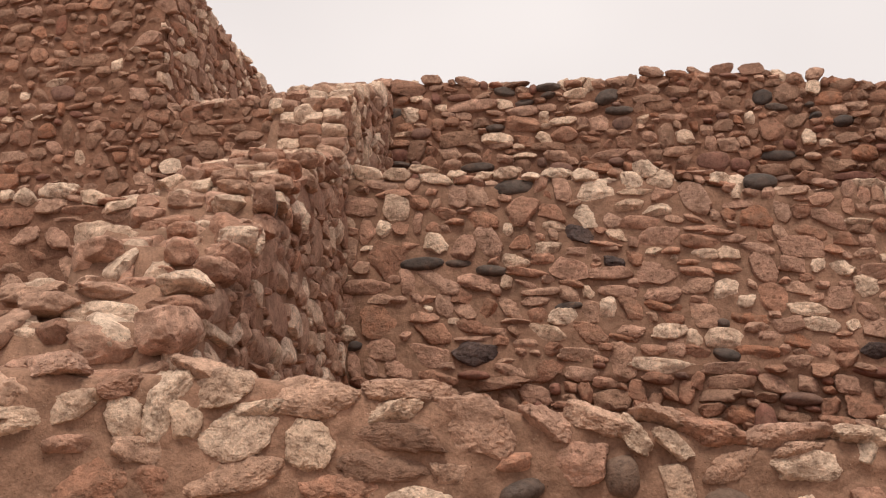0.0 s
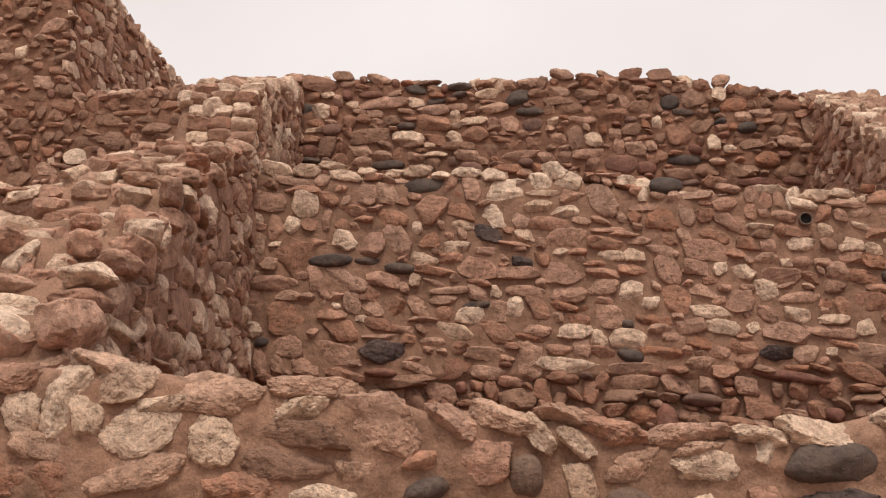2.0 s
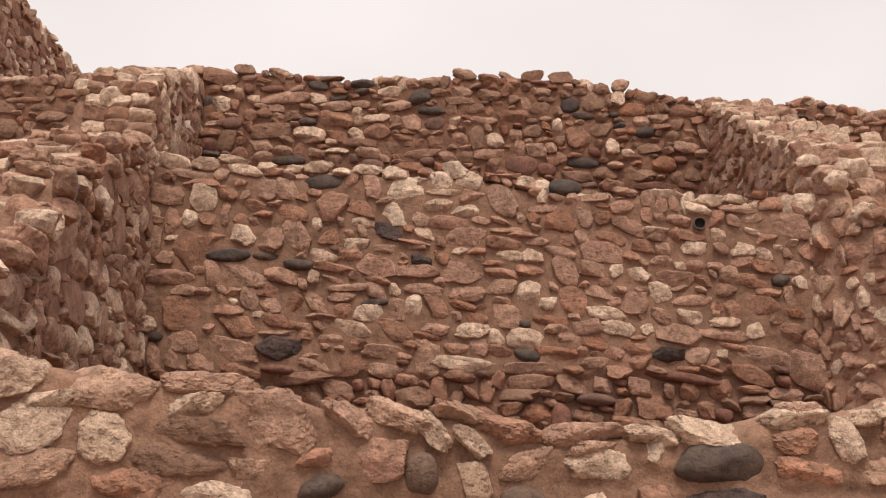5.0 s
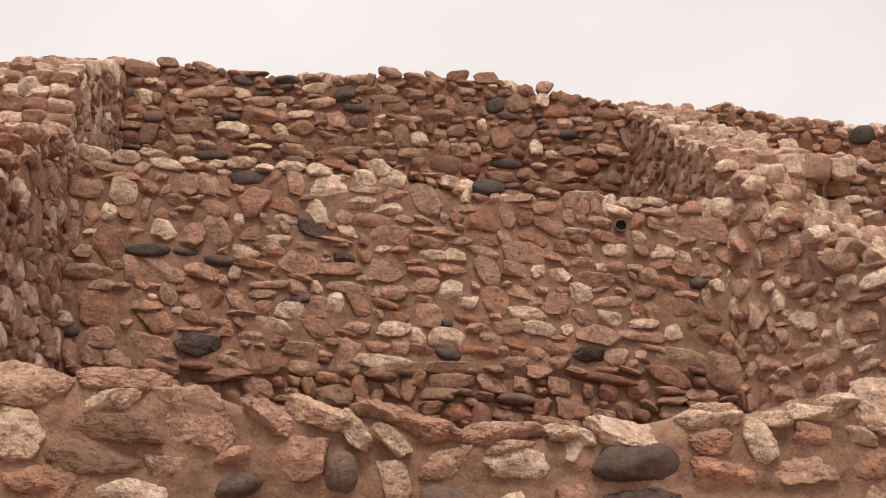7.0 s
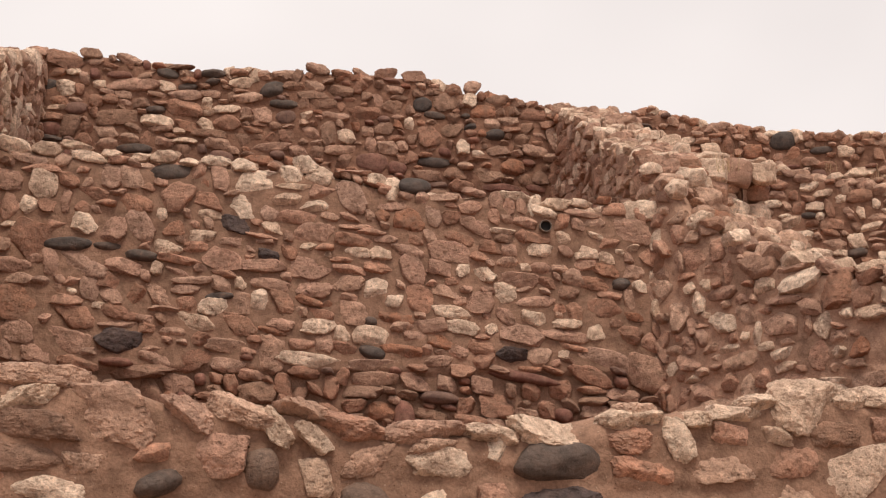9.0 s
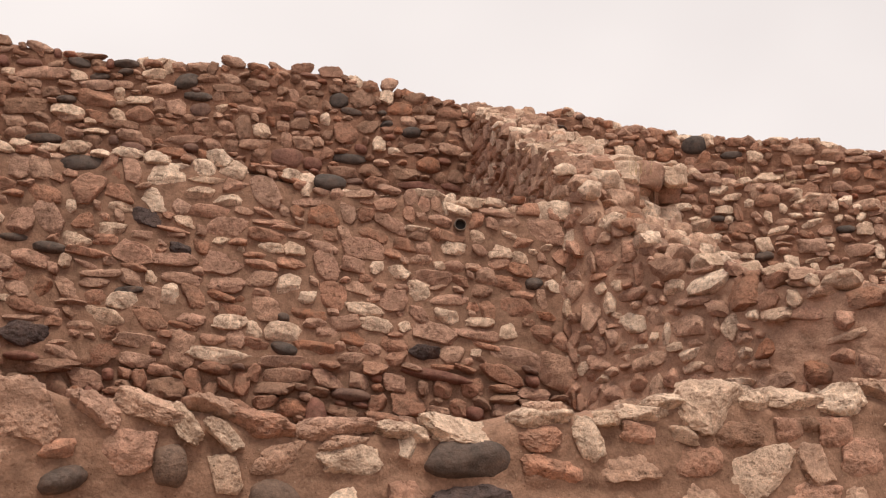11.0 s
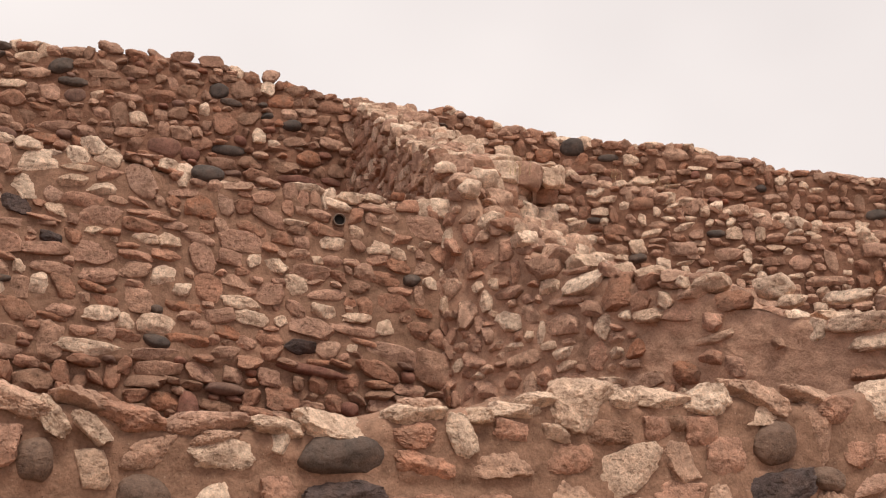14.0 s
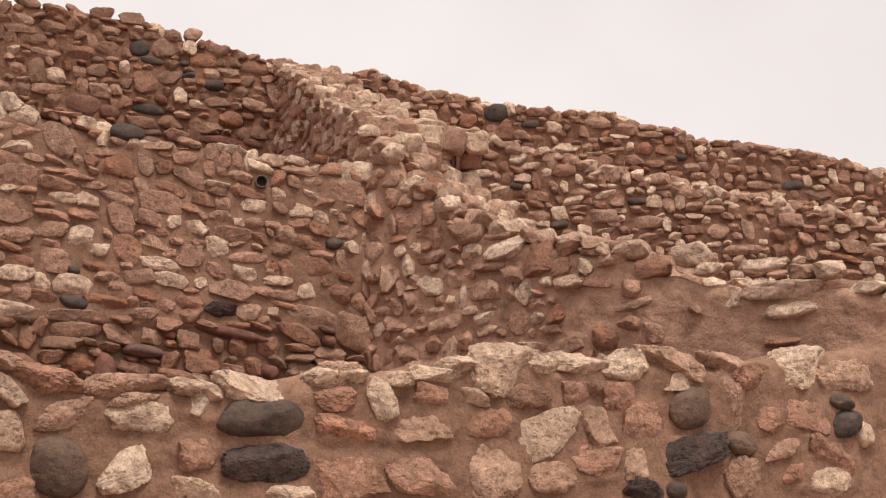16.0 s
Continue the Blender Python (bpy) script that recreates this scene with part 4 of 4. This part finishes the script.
# blocks heaped where the wall bends
for a in (2.6, 2.72, 2.84, 2.96, 3.08):
    for inward in (0.26, 0.42, 0.58, 0.74):
        right.lay(("pale", "buff", "tan", "red")[right.rng.integers(4)], a + right.rng.uniform(-0.03, 0.03), right.top(a) - 0.04 - right.rng.uniform(0, 0.03), right.rng.uniform(0.15, 0.24), right.rng.uniform(0.12, 0.2), deep=0.2, proud=0.0, inward=inward - 0.1, tilt=right.rng.normal(6, 6), turn=right.rng.normal(0, 14))
right.build(4, 3, 300, (2.2, 6.5, 3.0))

side = Wall("wall_side_room", "ruined wall of the side room in pinkish rubble", [(-6.2, 5.8), (-2.25, 5.8)],
            [(0, 3.6), (2.6, 3.53), (3.0, 3.51), (3.36, 3.44), (3.7, 3.45), (3.95, 3.4)], 1.3, 0.45, 13, mortar=OLD_MUD)
side.known(KNOWN_DWALL)
side.face({"pale": 0.06, "buff": 0.36, "red": 0.32, "umber": 0.26}, 0.19, 0.12, gap=0.018, low=1.9, u0=1.6)
side.crest(CAP, 0.2, 0.09, 3)
side.build(4, 3, 200, (-3, 5.8, 3.0))

upper = Wall("wall_upper", "upper rubble wall of dark red and buff stones with an uneven top", [(-2.45, 9.5), (1.85, 9.5)],
             [(0, 5.5), (0.56, 5.49), (1.08, 5.40), (1.96, 5.38), (2.2, 5.41), (2.54, 5.42), (3.07, 5.37), (3.45, 5.28), (3.67, 5.23), (4.22, 5.14), (4.3, 5.13)], 3.0, 0.5, 15, relief=0.02, proud=(0.024, 0.052), cap=0.045, fillet=0.006, mortar=OLD_MUD)
upper.known(KNOWN_UPPER)
upper.face(OLD, 0.142, 0.088, gap=0.007, low=3.6, foot=RED_SHADED_FOOT, foot_top=4.72)
upper.crest({"pale": 0.25, "buff": 0.52, "red": 0.23}, 0.16, 0.115, 3, lift=0.0, spread=0.68)
upper.build(4, 3, 300, (0, 9.5, 4.8))

link_wall = Wall("wall_upper_left", "upper rubble wall running on to the tower", [(-4.5, 9.52), (-2.4, 9.52)],
                 [(0, 5.45), (0.7, 5.46), (1.1, 5.46), (1.7, 5.49), (2.1, 5.5)], 2.8, 0.5, 17, relief=0.02, proud=(0.024, 0.052), cap=0.045, fillet=0.006, mortar=OLD_MUD)
link_wall.face({"pale": 0.04, "buff": 0.22, "red": 0.26, "umber": 0.44, "maroon": 0.04}, 0.145, 0.085, gap=0.008, low=3.2)
link_wall.crest({"pale": 0.25, "buff": 0.55, "red": 0.2}, 0.16, 0.115, 3, lift=0.0, spread=0.68)
link_wall.build(3, 3, 300, (-3.2, 9.5, 4.8))

tower = Wall("wall_tower", "high tower wall of red and buff rubble", [(-7.6, 9.5), (-4.42, 9.5)], [(0, 6.95), (3.18, 6.85)], 2.8, 0.6, 19, relief=0.02, proud=(0.024, 0.052), cap=0.045, fillet=0.006, mortar=OLD_MUD)
tower.face({"pale": 0.03, "buff": 0.17, "red": 0.26, "umber": 0.49, "maroon": 0.05}, 0.14, 0.08, gap=0.017, low=3.2, u0=1.2)
tower.crest({"pale": 0.25, "buff": 0.5, "red": 0.25}, 0.16, 0.115, 3, lift=0.0, spread=0.68)
tower.build(3, 3, 300, (-4.8, 9.5, 5.2))

tower_side = Wall("wall_tower_side", "side of the tower with slanting weathered rubble", [(-4.42, 9.55), (-4.42, 13.5)],
                  [(0, 6.87), (0.48, 6.80), (1.46, 6.71), (2.41, 6.67), (4, 6.62)], 3.8, 0.6, 21, relief=0.02, proud=(0.024, 0.052), cap=0.045, fillet=0.006, mortar=OLD_MUD)
tower_side.face({"pale": 0.3, "buff": 0.45, "red": 0.25}, 0.16, 0.09, low=5.0, gap=0.009, u1=3.2)
tower_side.crest({"pale": 0.25, "buff": 0.5, "red": 0.25}, 0.16, 0.115, 3, lift=0.0, spread=0.68)
tower_side.build(3, 3, 250, (-4.4, 10.5, 6))

far_right = Wall("wall_hill", "long upper rubble wall descending along the hill", [(1.7, 9.52), (7.0, 7.7), (9.0, 7.0)],
                 [(0, 5.12), (0.35, 5.09), (0.55, 5.03), (0.82, 5.08), (0.98, 4.99), (1.46, 4.87), (1.7, 4.81), (2.36, 4.72), (2.78, 4.70), (2.9, 4.63), (3.25, 4.57), (3.42, 4.49), (3.8, 4.45), (4.36, 4.36), (4.88, 4.22), (5.6, 4.04), (7.7, 3.6)], 2.0, 0.5, 23, relief=0.02, proud=(0.024, 0.052), cap=0.045, fillet=0.006, mortar=OLD_MUD)
far_right.known(KNOWN_G)
far_right.face({"pale": 0.2, "buff": 0.36, "red": 0.28, "umber": 0.1, "dark": 0.01, "maroon": 0.05}, 0.098, 0.064, low=3.5, gap=0.007, u1=6.0)
far_right.crest({"pale": 0.3, "buff": 0.5, "red": 0.18}, 0.125, 0.095, 3, lift=0.0, spread=0.68)
far_right.build(3, 3, 300, (4, 8.7, 4.3))

ledge = Wall("wall_ledge", "lower stepped rubble wall in front of the hill wall", [(1.93, 9.09), (7.0, 7.35), (9.0, 6.65)],
             [(0, 4.68), (1.08, 4.48), (2.08, 4.22), (3.38, 3.93), (4.58, 3.70), (7.5, 3.2)], 2.0, 0.4, 25, relief=0.02, proud=(0.024, 0.052), cap=0.045, fillet=0.006, mortar=OLD_MUD)
ledge.face({"pale": 0.32, "buff": 0.42, "red": 0.24, "umber": 0.06, "dark": 0.005}, 0.098, 0.064, low=2.7, gap=0.007, u1=5.4)
ledge.crest({"pale": 0.5, "tan": 0.3, "buff": 0.2}, 0.14, 0.095, 3, lift=0.01)
ledge.build(3, 3, 300, (4, 8.3, 3.8))


# ---- small things ----
def tube(name, radius, inner, length, material):
    bm = bmesh.new()
    rings = []
    for r, y in ((inner, 0.024), (inner, 0.004), (inner + 0.004, 0.0), (radius - 0.004, 0.0), (radius, 0.004), (radius, length)):
        rings.append([bm.verts.new((r * math.cos(a * math.pi / 12), y, r * math.sin(a * math.pi / 12))) for a in range(24)])
    for a, b in zip(rings, rings[1:]):
        for k in range(24):
            bm.faces.new((a[k - 1], a[k], b[k], b[k - 1]))
    # disc close behind the mouth, black in place of the pipe's unlit hollow
    bm.faces.new(rings[0]).material_index = 1
    me = bpy.data.meshes.new(name)
    bm.to_mesh(me)
    bm.free()
    me.materials.append(material)
    me.materials.append(HOLLOW_SHADE)
    return new(name, me)


drain = tagged(tube("drain_pipe", 0.037, 0.031, 0.2, PIPE), "round grey drain pipe set in the rubble wall", "pipe")
drain.matrix_world = pose(1.197, 6.955, 3.446, 0, 0, 0)


def grass(x, y, z, blades, tall, seed):
    rng = np.random.default_rng(seed)
    v, f = [], []
    for _ in range(blades):
        a, lean, h = rng.uniform(0, 2 * math.pi), rng.uniform(0.05, 0.5), tall * rng.uniform(0.5, 1.1)
        bx, by = rng.normal(0, 0.035, 2)
        side = np.array([-math.sin(a), math.cos(a)]) * 0.0016
        n = len(v)
        for k in range(4):
            s = k / 3
            px, py = bx + math.cos(a) * lean * h * s * s, by + math.sin(a) * lean * h * s * s
            w = 1 - 0.85 * s
            v += [(px - side[0] * w, py - side[1] * w, h * s * (1 - 0.2 * lean * s)), (px + side[0] * w, py + side[1] * w, h * s * (1 - 0.2 * lean * s))]
        for k in range(3):
            f.append((n + 2 * k, n + 2 * k + 1, n + 2 * k + 3, n + 2 * k + 2))
    me = bpy.data.meshes.new("dry_grass")
    me.from_pydata(v, [], f)
    me.materials.append(STRAW)
    ob = tagged(new("dry_grass", me), "tuft of dry straw-coloured grass on the rubble", "grass", "tufts of dry grass", "stuff")
    ob.location = (x, y, z)
    return ob


grass(2.17, 6.55, 3.68, 26, 0.16, 1)
grass(2.73, 8.96, 4.38, 24, 0.20, 2)
grass(3.97, 8.54, 4.27, 18, 0.15, 3)
grass(-1.37, 7.20, 3.81, 10, 0.14, 4)
grass(3.67, 8.69, 4.38, 12, 0.12, 5)
